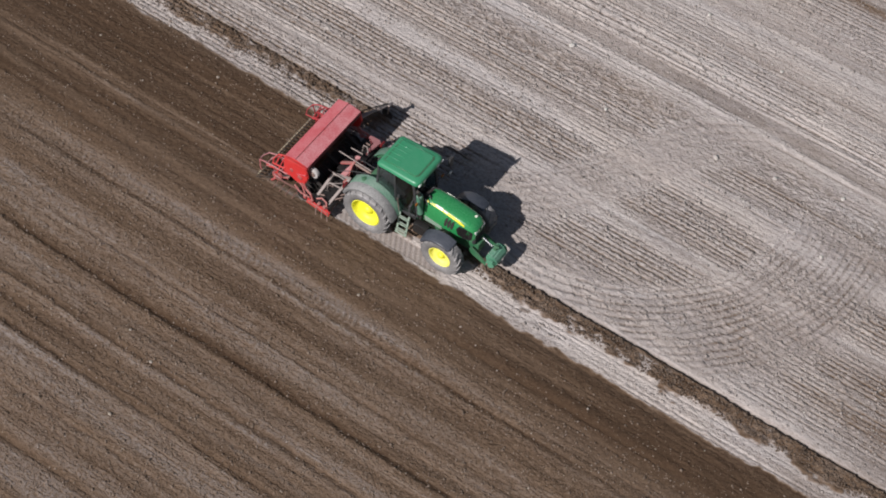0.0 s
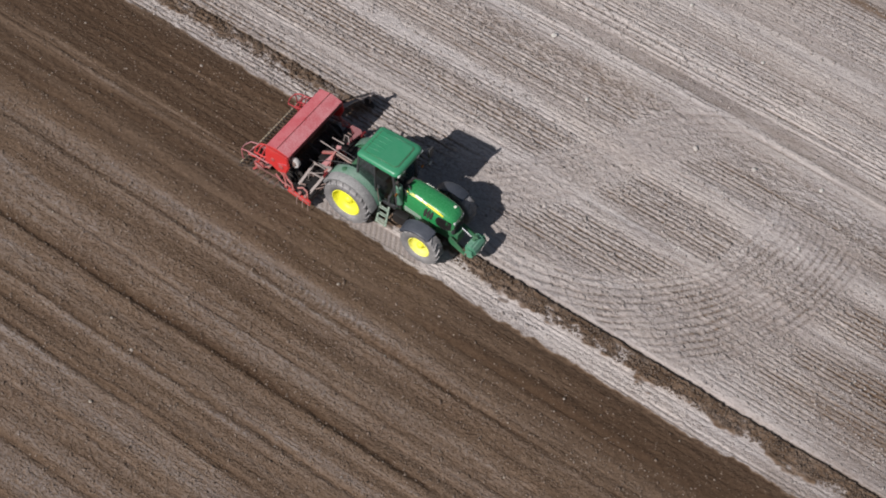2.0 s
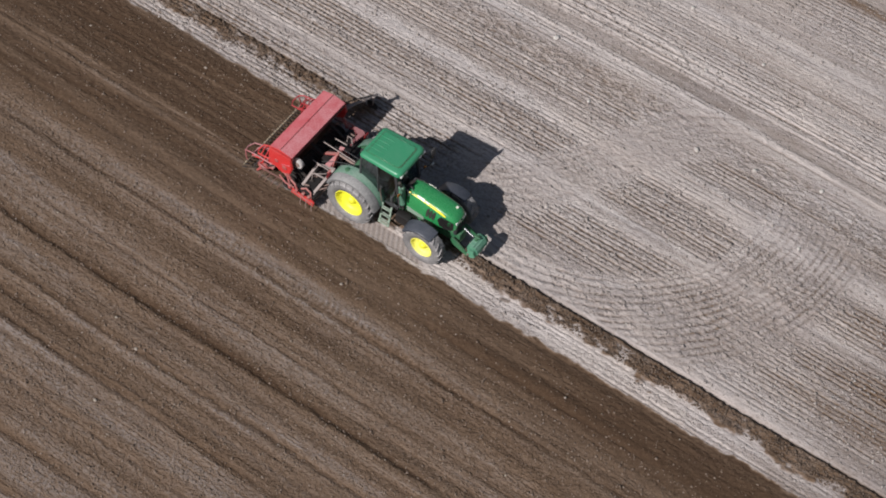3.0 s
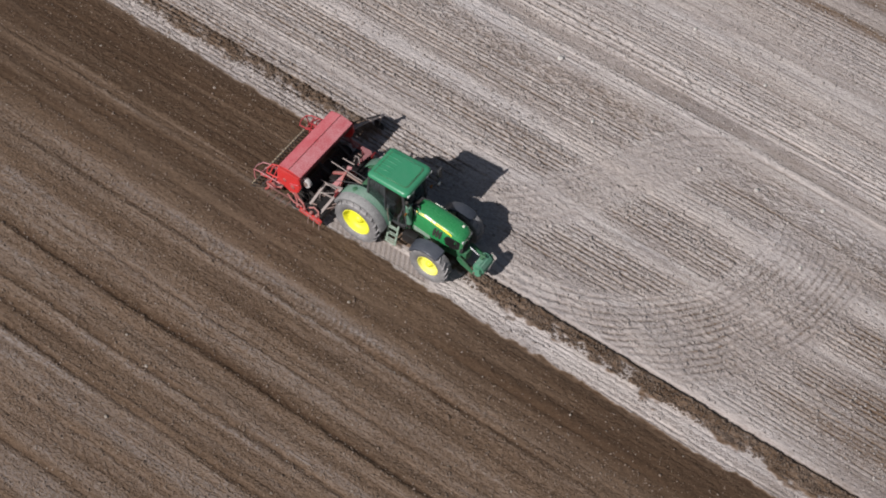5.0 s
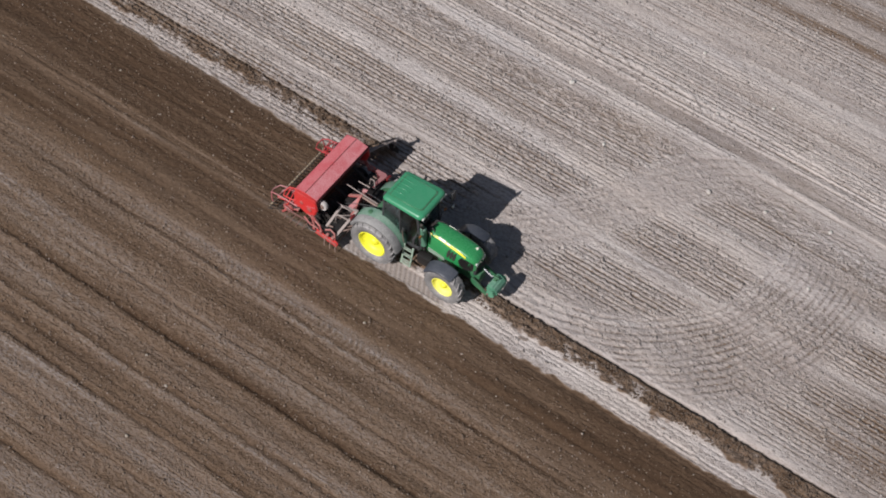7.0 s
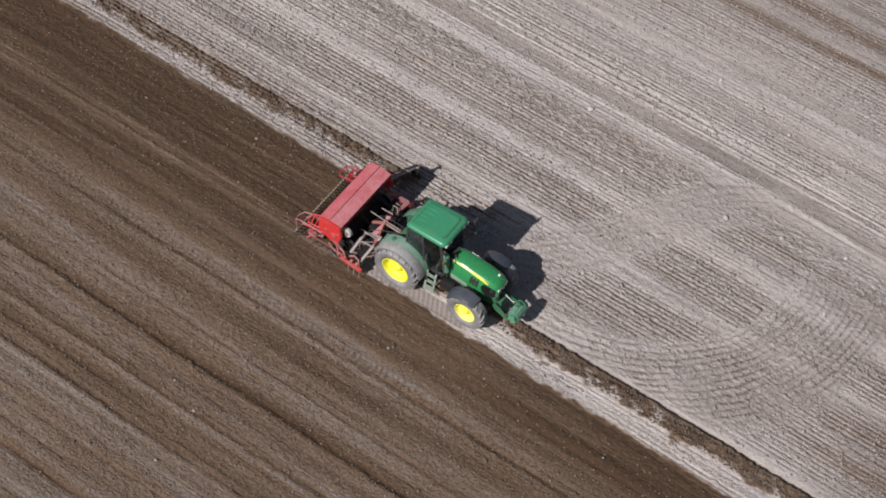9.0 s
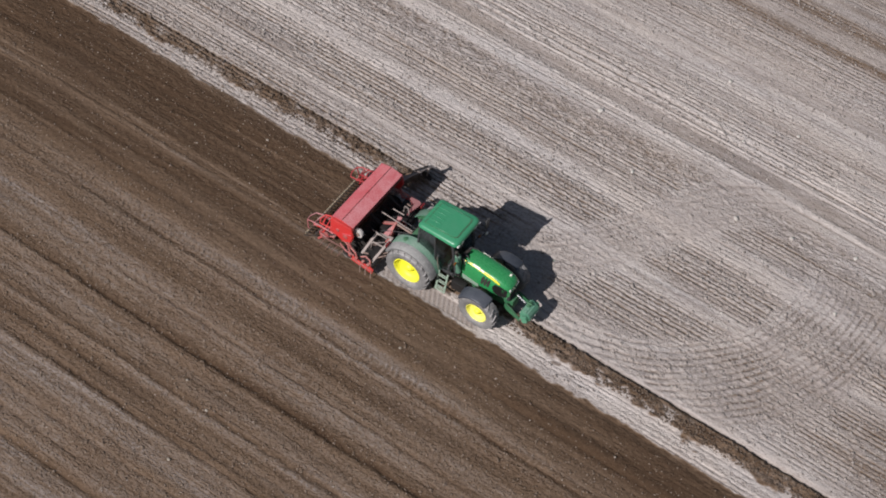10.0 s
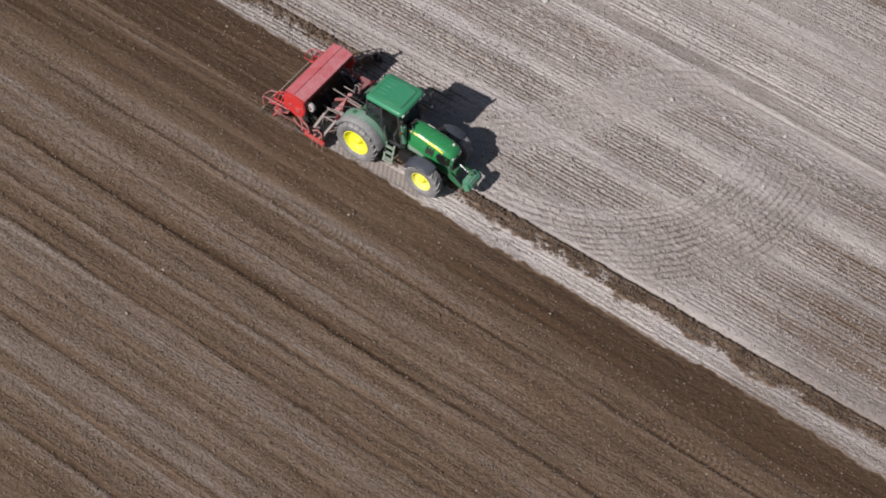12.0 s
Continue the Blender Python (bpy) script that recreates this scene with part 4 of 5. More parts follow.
    posts = {"A": ((1.54, 0.52, 1.18), (1.34, 0.58, 2.84)), "B": ((0.78, 0.62, 1.18), (0.70, 0.64, 2.82)), "C": ((0.02, 0.58, 1.55), (0.08, 0.60, 2.80))}
    for key, (a, b) in posts.items():
        for s in (-1, 1):
            bm = bmesh.new()
            bar(bm, (a[0], s * a[1], a[2]), (b[0], s * b[1], b[2]), 0.07, 0.08 if key != "B" else 0.05, 0.015)
            part("pillar", bm, BLACK, tr, "slim dark cab pillar")

    def pane(name, pts, label):
        bm = bmesh.new()
        n = (Vector(pts[1]) - Vector(pts[0])).cross(Vector(pts[2]) - Vector(pts[0])).normalized()
        slab(bm, pts, n, 0.008)
        ob = part(name, bm, GLASS, tr, label, 0)
        return ob
    pane("windscreen", [(1.55, -0.48, 1.22), (1.55, 0.48, 1.22), (1.35, 0.54, 2.80), (1.35, -0.54, 2.80)], "tinted windscreen")
    pane("rear_window", [(0.00, -0.52, 1.64), (0.00, 0.52, 1.64), (0.06, 0.56, 2.77), (0.06, -0.56, 2.77)], "dark tinted rear window")
    for s in (-1, 1):
        door = pane("door", [(0.82, s * 0.625, 1.24), (1.49, s * 0.535, 1.24), (1.32, s * 0.585, 2.79), (0.74, s * 0.640, 2.79)], "dark tinted glass cab door")
        bm = bmesh.new()
        box(bm, (0.84, s * 0.655 - 0.015, 1.80), (0.92, s * 0.655 + 0.015, 1.95), 0.01)
        part("handle", bm, BLACK, door)
        bm = bmesh.new()
        tube(bm, [(0.96, s * 0.72, 1.30), (0.94, s * 0.74, 1.60), (0.90, s * 0.74, 1.90)], 0.014, 6)
        part("grab_rail", bm, RUSTY, door, "thin grab rail beside the door")
        pane("side_window", [(0.08, s * 0.60, 1.66), (0.74, s * 0.632, 1.66), (0.67, s * 0.640, 2.77), (0.11, s * 0.610, 2.77)], "dark tinted side window")
    # seat, steering wheel, console
    bm = bmesh.new()
    box(bm, (0.35, -0.26, 1.55), (0.85, 0.26, 1.70), 0.05)
    box(bm, (0.25, -0.25, 1.66), (0.42, 0.25, 2.25), 0.06)
    box(bm, (0.45, -0.18, 1.18), (0.75, 0.18, 1.56), 0.03)
    part("seat", bm, SEAT, tr, "grey upholstered seat, empty")
    bm = bmesh.new()
    box(bm, (1.22, -0.20, 1.18), (1.50, 0.20, 1.75), 0.05)
    dash = part("dashboard", bm, BLACK, tr)
    bm = bmesh.new()
    ring = [Vector((1.12, 0, 1.86)) + Vector((math.sin(a) * -0.10, math.cos(a) * 0.20, math.sin(a) * 0.17)) for a in [k * math.tau / 20 for k in range(20)]]
    tube(bm, ring, 0.018, 6, True)
    tube(bm, [(1.30, 0, 1.70), (1.12, 0, 1.86)], 0.025, 8)
    part("steering_wheel", bm, BLACK, dash)
    bm = bmesh.new()
    box(bm, (0.40, -0.52, 1.60), (1.00, -0.34, 1.82), 0.04)
    part("armrest_console", bm, BLACK, tr)
    # roof
    bm = bmesh.new()

    def roof_ring(inset, z_rear, z_front):
        x0, x1, y = -0.10 + inset, 1.60 - inset, 0.76 - inset
        ring = []
        for cx, cy, a0, r in ((x1, y, 0, 0.20), (x0, y, 90, 0.12), (x0, -y, 180, 0.12), (x1, -y, 270, 0.20)):
            for k in range(6):
                a = radians(a0 + k * 18)
                px = cx - math.copysign(r, cx - 0.7) + math.cos(a) * r
                py = cy - math.copysign(r, cy) + math.sin(a) * r
                if px < 0.75:
                    py *= 1.0 - 0.05 * (0.75 - px) / 0.85
                ring.append(Vector((px, py, z_rear + (z_front - z_rear) * (px + 0.1) / 1.7)))
        return ring
    loft(bm, [roof_ring(0.07, 2.66, 2.70), roof_ring(0.0, 2.70, 2.75), roof_ring(0.0, 2.76, 2.83), roof_ring(0.04, 2.805, 2.885), roof_ring(0.10, 2.825, 2.910), roof_ring(0.30, 2.840, 2.925)])
    roof = part("cab_roof", bm, GREEN_ROOF, tr, "matt green cab roof with a raised hatch panel", 50)
    bm = bmesh.new()

    def rz(x):
        return 2.832 + 0.085 * (x + 0.1) / 1.7
    seam = [(0.06, -0.535), (1.315, -0.535), (1.415, -0.435), (1.415, 0.435), (1.315, 0.535), (0.06, 0.535)]
    slab(bm, [(x, y, rz(x) - 0.012) for x, y in seam], (0, 0, 1), 0.030)
    part("hatch_seam", bm, GREEN_DARK, roof, "darker green line round the hatch panel")
    bm = bmesh.new()
    outline = [(0.10, -0.50), (1.30, -0.50), (1.38, -0.42), (1.38, 0.42), (1.30, 0.50), (0.10, 0.50)]
    slab(bm, [(x, y, rz(x) - 0.01) for x, y in outline], (0, 0, 1), 0.045)
    soften(bm, 0.012)
    part("roof_hatch", bm, GREEN_ROOF, roof)
    for y in (-0.30, -0.10, 0.10, 0.30):
        bm = bmesh.new()
        bar(bm, (0.02, y, rz(0.02) + 0.036), (0.62, y, rz(0.62) + 0.036), 0.024, 0.024, 0.006)
        part("roof_rib", bm, GREEN_ROOF, roof)
    for y in (-0.52, 0.52):
        bm = bmesh.new()
        bar(bm, (-0.02, y, rz(0.0) + 0.016), (1.36, y, rz(1.36) + 0.016), 0.016, 0.02, 0.005)
        part("roof_rib", bm, GREEN_ROOF, roof)
    for x, yy in ((1.585, -0.62), (1.585, -0.40), (1.585, 0.40), (1.585, 0.62), (-0.11, -0.52), (-0.11, 0.52)):
        bm = bmesh.new()
        box(bm, (x - 0.03, yy - 0.07, 2.72), (x + 0.03, yy + 0.07, 2.80), 0.015)
        part("work_lamp", bm, LENS if x > 1 else BLACK, roof, "small work lamp under the roof edge")
    fit_roof = Matrix.Translation((0.79, 0.03, 0.11)) @ Matrix.Diagonal((0.93, 0.94, 1.0, 1.0)) @ Matrix.Translation((-0.74, 0, 0))
    for ob in (roof, *roof.children):
        ob.data.transform(fit_roof)
    # mirrors, the far one on a taller bracket with a small pale box under it
    for s, x, y, lo, hi in ((-1, 1.58, 1.00, 2.08, 2.40), (1, 1.68, 0.98, 2.34, 2.76)):
        bm = bmesh.new()
        tube(bm, [(1.45, s * 0.60, hi + 0.05), (x - 0.03, s * 0.85, hi + 0.06), (x, s * y, hi)], 0.016, 6)
        mirror = part("mirror_arm", bm, BLACK, tr, "black mirror arm on the cab pillar")
        bm = bmesh.new()
        box(bm, (x - 0.04, s * y - 0.10, lo), (x + 0.04, s * y + 0.10, hi), 0.03)
        part("mirror", bm, BLACK, mirror, "black mirror housing")
        if s > 0:
            bm = bmesh.new()
            tube(bm, [(x, y, lo), (x + 0.01, y, 2.06), (1.54, 0.55, 1.98)], 0.014, 6)
            part("lower_stay", bm, BLACK, mirror)
            bm = bmesh.new()
            box(bm, (x - 0.02, y - 0.05, 1.97), (x + 0.05, y + 0.05, 2.06), 0.015)
            part("marker_lamp", bm, LENS, mirror, "small pale box on the mirror's lower stay")
    # amber beacons beside the windscreen
    for s in (-1, 1):
        bm = bmesh.new()
        box(bm, (1.56, s * 0.70 - 0.05, 2.02), (1.62, s * 0.70 + 0.05, 2.10), 0.015)
        part("indicator", bm, AMBER, tr, "small amber turn indicator")
    # rear mudguards
    for s in (-1, 1):
        bm = bmesh.new()
        arc_fender(bm, (0.02, 0, 0.88), 1.02, 15, 150, s * 0.50, s * 0.86, 0.03, 0.04)
        fender = part("rear_fender", bm, GREEN_WORN, tr, "dusty green rear mudguard with a black outer edge", 50)
        bm = bmesh.new()
        arc_fender(bm, (0.02, 0, 0.88), 1.015, 12, 160 if s < 0 else 112, s * 0.855, s * 1.14, 0.025, 0.10, 18, 0.02)
        part("fender_extension", bm, EXTENSION, fender, "dusty grey mudguard extension", 50)
        bm = bmesh.new()
        slab(bm, [(0.95, s * 0.56, 1.16), (0.60, s * 0.56, 1.66), (0.05, s * 0.56, 1.85), (-0.50, s * 0.56, 1.68), (-0.80, s * 0.56, 1.34), (-0.3, s * 0.56, 1.1)], (0, s, 0), 0.03)
        part("inner_panel", bm, GREEN_DARK, fender, "", 0)
        bm = bmesh.new()
        rings = lathe(bm, [(1.81, 0.085), (1.84, 0.085), (1.85, 0.06)], (-0.38, s * 0.70, 0.0), 20, "Z")
        cap(bm, rings[-1])
        part("filler_cap", bm, GREEN_DARK, fender, "round cap on the mudguard")
        bm = bmesh.new()
        box(bm, (-0.93, s * 1.0 - 0.11, 1.38), (-0.85, s * 1.0 + 0.11, 1.50), 0.02)
        part("tail_lamp", bm, TAIL_RED, fender, "red tail lamp")
    # front mudguards
    for s in (-1, 1):
        bm = bmesh.new()
        arc_fender(bm, (2.72, 0, 0.70), 0.81, 60, 150, s * 0.72, s * 1.16, 0.02, 0.09, 12, 0.03)
        fender = part("front_fender", bm, FENDER, tr, "dusty black front mudguard", 50)
        bm = bmesh.new()
        tube(bm, [(2.70, s * 0.60, 0.85), (2.66, s * 0.63, 1.25), (2.62, s * 0.72, 1.52)], 0.025, 6)
        part("bracket", bm, IRON, fender)
    # steps
    for s in (-1, 1):
        bm = bmesh.new()
        for x in (1.00, 1.34):
            bar(bm, (x, s * 0.70, 1.22), (x + 0.02, s * 0.90, 0.42), 0.06, 0.035)
        bar(bm, (0.97, s * 0.90, 0.44), (1.39, s * 0.90, 0.44), 0.05, 0.04)
        ladder = part("ladder", bm, LADDER, tr, "green three-step access ladder")
        for k in range(3):
            t = (k + 0.55) / 3.1
            y, z = 0.70 + 0.22 * t, 1.20 - 0.72 * t
            bm = bmesh.new()
            box(bm, (1.0, s * y - 0.06, z - 0.012), (1.36, s * y - 0.02, z + 0.012), 0.005)
            box(bm, (1.0, s * y + 0.005, z - 0.012), (1.36, s * y + 0.04, z + 0.012), 0.005)
            part("step", bm, LADDER, ladder)
        bm = bmesh.new()
        tube(bm, [(1.40, s * 0.72, 1.22), (1.42, s * 0.76, 1.60), (1.40, s * 0.70, 1.95)], 0.014, 6)
        part("handrail", bm, BLACK, ladder)
        # tank colour stands in for the shade behind the front wheel
        bm = bmesh.new()
        box(bm, (1.46, s * 0.54 - 0.14, 0.56), (1.98, s * 0.54 + 0.14, 0.98), 0.06)
        part("fuel_tank" if s < 0 else "battery_box", bm, TROUGH, tr, "side tank behind the front wheel, blackened for shade")
    # front linkage and weight
    for s in (-1, 1):
        bm = bmesh.new()
        slab(bm, [(3.40, s * 0.30, 0.95), (3.62, s * 0.32, 0.90), (4.05, s * 0.34, 0.62), (4.03, s * 0.34, 0.50), (3.55, s * 0.32, 0.66), (3.35, s * 0.30, 0.74)], (0, s, 0), 0.06)
        soften(bm, 0.012)
        part("link_arm", bm, GREEN_DARK, tr, "green front lift arm")
    bm = bmesh.new()
    tube(bm, [(3.48, 0.10, 1.12), (3.95, 0.06, 0.98)], 0.030, 10)
    ram = part("hydraulic_ram", bm, CHROME, tr, "bright steel top-link ram")
    bm = bmesh.new()
    tube(bm, [(3.40, 0.11, 1.15), (3.58, 0.09, 1.09)], 0.045, 10)
    part("ram_body", bm, GREEN_DARK, ram)
    bm = bmesh.new()
    side = [(3.97, 0.62), (4.22, 0.56), (4.36, 0.64), (4.37, 0.80), (4.22, 0.98), (4.02, 1.00), (3.96, 0.88)]
    slab(bm, [(x, -0.33, z) for x, z in side], (0, 1, 0), 0.64)
    soften(bm, 0.045)
    weight = part("front_weight", bm, WEIGHT, tr, "worn green cast front ballast weight")
    bm = bmesh.new()
    box(bm, (4.04, -0.05, 0.98), (4.15, 0.17, 1.06), 0.02)
    tube(bm, [(3.98, 0.06, 1.06), (4.20, 0.06, 1.06)], 0.03, 8)
    part("weight_bracket", bm, GREEN_DARK, weight, "dark green top-link bracket")
    for s in (-1, 1):
        bm = bmesh.new()
        slab(bm, [(4.00, s * 0.35, 0.60), (4.20, s * 0.35, 0.52), (4.34, s * 0.35, 0.66), (4.26, s * 0.35, 0.90), (4.06, s * 0.35, 0.86)], (0, s, 0), 0.05)
        soften(bm, 0.018)
        part("weight_cheek", bm, WEIGHT, weight)
        bm = bmesh.new()
        lathe(bm, [(s * 0.30, 0.035), (s * 0.43, 0.035), (s * 0.44, 0.02)], (4.08, 0, 0.66), 10)
        part("hitch_pin", bm, RUSTY, weight)
    # rear linkage
    for s in (-1, 1):
        bm = bmesh.new()
        bar(bm, (-0.40, s * 0.35, 0.62), (-1.28, s * 0.46, 0.60), 0.06, 0.10, 0.012)
        arm = part("lower_link", bm, IRON, tr, "black lower lift arm")
        bm = bmesh.new()
        tube(bm, [(-0.52, s * 0.42, 1.25), (-0.85, s * 0.42, 0.66)], 0.03, 8)
        part("lift_rod", bm, IRON, arm)
    bm = bmesh.new()
    tube(bm, [(-0.50, 0, 1.15), (-1.30, 0, 1.22)], 0.04, 10)
    part("top_link", bm, RUSTY, tr, "steel top link")
    return tr


build_tractor()


# ---- seed drill on a power harrow, carried behind the tractor ----
def build_drill():
    dr = thing("seed_drill", (-2.4, 0, 0), "red seed drill on a power harrow working the soil", "seed drill")
    # power harrow trough and gearbox
    bm = bmesh.new()
    box(bm, (-1.92, -1.48, 0.34), (-1.14, 1.48, 0.52), 0.03)
    box(bm, (-1.80, -1.46, 0.50), (-1.30, 1.46, 0.60), 0.03)
    box(bm, (-1.80, -0.25, 0.56), (-1.42, 0.25, 0.86), 0.05)
    harrow = part("harrow_trough", bm, TROUGH, dr, "dark steel power harrow trough with deep shade in its colour")
    for k in range(12):
        y = -1.38 + k * 0.25
        for d in (-0.09, 0.09):
            bm = bmesh.new()
            bar(bm, (-1.61 + d * (1 if k % 2 else -1), y + d, 0.39), (-1.64 + d * (1 if k % 2 else -1), y + d, 0.02), 0.05, 0.02, 0.004)
            part("harrow_tine", bm, IRON, harrow, "", 0)
    # red end plates beside the harrow
    for s in (-1, 1):
        bm = bmesh.new()
        slab(bm, [(-1.14, s * 1.53, 0.16), (-1.08, s * 1.53, 0.40), (-1.26, s * 1.53, 0.50), (-1.62, s * 1.53, 0.44), (-1.95, s * 1.53, 0.52), (-2.00, s * 1.53, 0.28), (-1.60, s * 1.53, 0.22)], (0, s, 0), 0.03)
        plate = part("end_plate", bm, RED, dr, "red end plate of the harrow")
        bm = bmesh.new()
        tube(bm, [(-1.24, s * 1.50, 0.46), (-1.30, s * 1.44, 0.66), (-1.48, s * 1.42, 0.72), (-1.66, s * 1.45, 0.60)], 0.032, 8)
        tube(bm, [(-2.10, s * 1.50, 0.60), (-2.20, s * 1.47, 0.86), (-2.42, s * 1.44, 0.96)], 0.035, 8)
        tube(bm, [(-1.92, s * 1.50, 0.50), (-2.22, s * 1.55, 0.58), (-2.50, s * 1.50, 0.74)], 0.03, 8)
        tube(bm, [(-1.75, s * 1.54, 0.50), (-1.85, s * 1.52, 0.74), (-2.06, s * 1.47, 0.80), (-2.20, s * 1.45, 1.02)], 0.04, 8)
        part("plate_arm", bm, RED_OLD, plate)
        bm = bmesh.new()
        for x in (-1.30, -1.52, -1.78, -2.05):
            box(bm, (x - 0.05, s * 1.53 - 0.06, 0.44), (x + 0.05, s * 1.53 + 0.05, 0.56), 0.015)
        bar(bm, (-1.20, s * 1.57, 0.30), (-1.95, s * 1.57, 0.40), 0.03, 0.06, 0.006)
        part("plate_bracket", bm, RED_OLD, plate)
        bm = bmesh.new()
        for dx in (0.0, 0.22, 0.44):
            tube(bm, [(-1.16 - dx, s * 1.56, 0.36), (-1.12 - dx, s * 1.66, 0.24), (-1.10 - dx, s * 1.68, 0.08)], 0.016, 6)
        part("spring_guard", bm, RUSTY, plate)
    # headstock: leaning frame and brackets
    bm = bmesh.new()
    slab(bm, [(-1.28, -0.52, 0.55), (-1.22, -0.50, 0.72), (-1.22, -0.16, 1.26), (-1.22, 0.02, 1.30), (-1.22, 0.02, 1.12), (-1.26, -0.26, 0.62)], (-1, 0, 0), 0.06)
    slab(bm, [(-1.28, 0.52, 0.55), (-1.22, 0.50, 0.72), (-1.22, 0.16, 1.26), (-1.22, -0.02, 1.30), (-1.22, -0.02, 1.12), (-1.26, 0.26, 0.62)], (-1, 0, 0), 0.06)
    bar(bm, (-1.26, 0.0, 1.22), (-1.80, 0.0, 0.84), 0.10, 0.06)
    head = part("headstock", bm, RED_OLD, dr, "dusty red three-point headstock")
    bm = bmesh.new()
    slab(bm, [(-1.50, -0.54, 0.92), (-1.28, -0.52, 0.96), (-1.18, 0.10, 1.14), (-1.24, 0.32, 1.22), (-1.40, 0.28, 1.20), (-1.34, 0.0, 1.10)], (0, 0, 1), 0.03)
    soften(bm, 0.008)
    part("pale_plate", bm, PINK, head, "sun-bleached red cover plate")
    for a, b in (((-1.66, -0.56, 0.96), (-1.73, -1.32, 0.56)), ((-1.12, -0.42, 0.96), (-1.27, -1.38, 0.52))):
        bm = bmesh.new()
        bar(bm, a, b, 0.10, 0.07, 0.012)
        part("support_bar", bm, BARE, head, "worn bare steel support bar")
    bm = bmesh.new()
    bar(bm, (-1.70, -0.58, 0.97), (-1.08, -0.42, 0.97), 0.09, 0.06, 0.012)
    bar(bm, (-1.62, -0.85, 0.82), (-1.20, -0.80, 0.80), 0.05, 0.05, 0.008)
    part("cross_bar", bm, BARE, head, "worn bare steel cross bar")
    for y in (-1.18, -1.0):
        bm = bmesh.new()
        bar(bm, (-1.22, y, 0.58), (-0.98, y + 0.28, 0.62), 0.04, 0.04, 0.006)
        part("hitch_strut", bm, RUSTY, head)
    for k, y in enumerate((-1.05, -0.80)):
        bm = bmesh.new()
        tube(bm, [(-1.00, y + 0.25, 0.55), (-1.18, y, 0.36), (-1.22, y - 0.25, 0.10)], 0.022, 6)
        part("track_loosener", bm, RUSTY, head)
    bm = bmesh.new()
    slab(bm, [(-1.42, 0.98, 0.78), (-1.30, 0.92, 0.80), (-1.14, 1.30, 0.98), (-1.24, 1.36, 1.00), (-1.58, 1.34, 1.0), (-1.60, 1.24, 0.98), (-1.34, 1.18, 0.92)], (0, 0, 1), 0.05)
    soften(bm, 0.01)
    bar(bm, (-1.36, 0.98, 0.80), (-1.44, 0.90, 0.55), 0.06, 0.05)
    bar(bm, (-1.24, 1.30, 0.98), (-1.30, 1.30, 0.55), 0.06, 0.06)
    bar(bm, (-1.54, 1.30, 1.0), (-1.56, 1.36, 0.55), 0.05, 0.05)
    part("side_bracket", bm, RED_SHADED, head, "dusty red bracket on the harrow frame, shade in its paint")
    for a, b in (((-1.94, 0.06, 1.30), (-0.62, 0.03, 1.26)), ((-1.73, 0.47, 1.17), (-1.27, 0.47, 1.18)), ((-1.84, -0.58, 1.05), (-1.22, -0.60, 1.02))):
        bm = bmesh.new()
        tube(bm, [a, b], 0.019, 8)
        part("stay_rod", bm, BARE, head, "pale bare steel stay rod")
    bm = bmesh.new()
    tube(bm, [(-0.55, 0.0, 0.68), (-1.42, 0.0, 0.70)], 0.065, 12)
    part("drive_shaft_guard", bm, BLACK, dr, "black guarded drive shaft")
    for s in (-1, 1):
        bm = bmesh.new()
        box(bm, (-1.34, s * 0.44 - 0.08, 0.48), (-1.18, s * 0.44 + 0.08, 0.74), 0.02)
        part("hitch_bracket", bm, RED_OLD, dr)
        bm = bmesh.new()
        tube(bm, [(-1.62, s * 0.95, 0.60), (-1.58, s * 0.95, 0.92), (-1.40, s * 0.90, 1.00), (-1.22, s * 0.70, 0.94)], 0.020, 8)
        part("stay_hoop", bm, BARE, head)
        for k in range(4):
            bm = bmesh.new()
            bar(bm, (-1.72, s * (0.62 + 0.22 * k), 0.60), (-1.50, s * (0.58 + 0.22 * k), 0.66), 0.035, 0.05, 0.006)
            part("bearing_cap", bm, RUSTY if k % 2 else IRON, harrow)
    # hoses between tractor and drill
    for y0, y1, sag in ((-0.12, -0.40, 0.35), (0.15, 0.30, 0.30)):
        bm = bmesh.new()
        pts = []
        for k in range(9):
            t = k / 8
            pts.append((-0.52 - 1.10 * t, y0 + (y1 - y0) * t, 1.30 + 0.08 * math.sin(t * math.pi) - sag * t))
        tube(bm, pts, 0.013, 6)
        part("hose", bm, BLACK, dr, "thin hydraulic hose")
    # hopper
    bm = bmesh.new()

    def ring(y):
        return [Vector((-2.86, y, 1.80)), Vector((-2.06, y, 1.80)), Vector((-2.08, y, 1.62)), Vector((-2.30, y, 1.16)), Vector((-2.62, y, 1.16)), Vector((-2.84, y, 1.62))]
    loft(bm, [ring(-1.38), ring(1.38)])
    soften(bm, 0.02)
    hopper = part("hopper", bm, RED, dr, "red sheet steel seed hopper")
    for x0, x1, z0, z1 in ((-2.90, -2.50, 1.83, 1.915), (-2.485, -2.03, 1.915, 1.825)):
        bm = bmesh.new()
        slab(bm, [(x0, -1.42, z0), (x1, -1.42, z1), (x1, 1.40, z1), (x0, 1.40, z0)], (0, 0, 1), 0.025)
        soften(bm, 0.008)
        part("hopper_lid", bm, RED_LID if x0 < -2.6 else RED_SHEEN, hopper, "dusty red hopper lid with sky sheen in its colour")
    bm = bmesh.new()
    bar(bm, (-2.492, -1.42, 1.935), (-2.492, 1.40, 1.935), 0.03, 0.02, 0.005)
    part("lid_hinge", bm, SEAM_RED, hopper, "dark hinge line between the lids")
    bm = bmesh.new()
    bar(bm, (-2.03, -1.40, 1.72), (-2.03, 1.38, 1.72), 0.02, 0.10, 0.006)
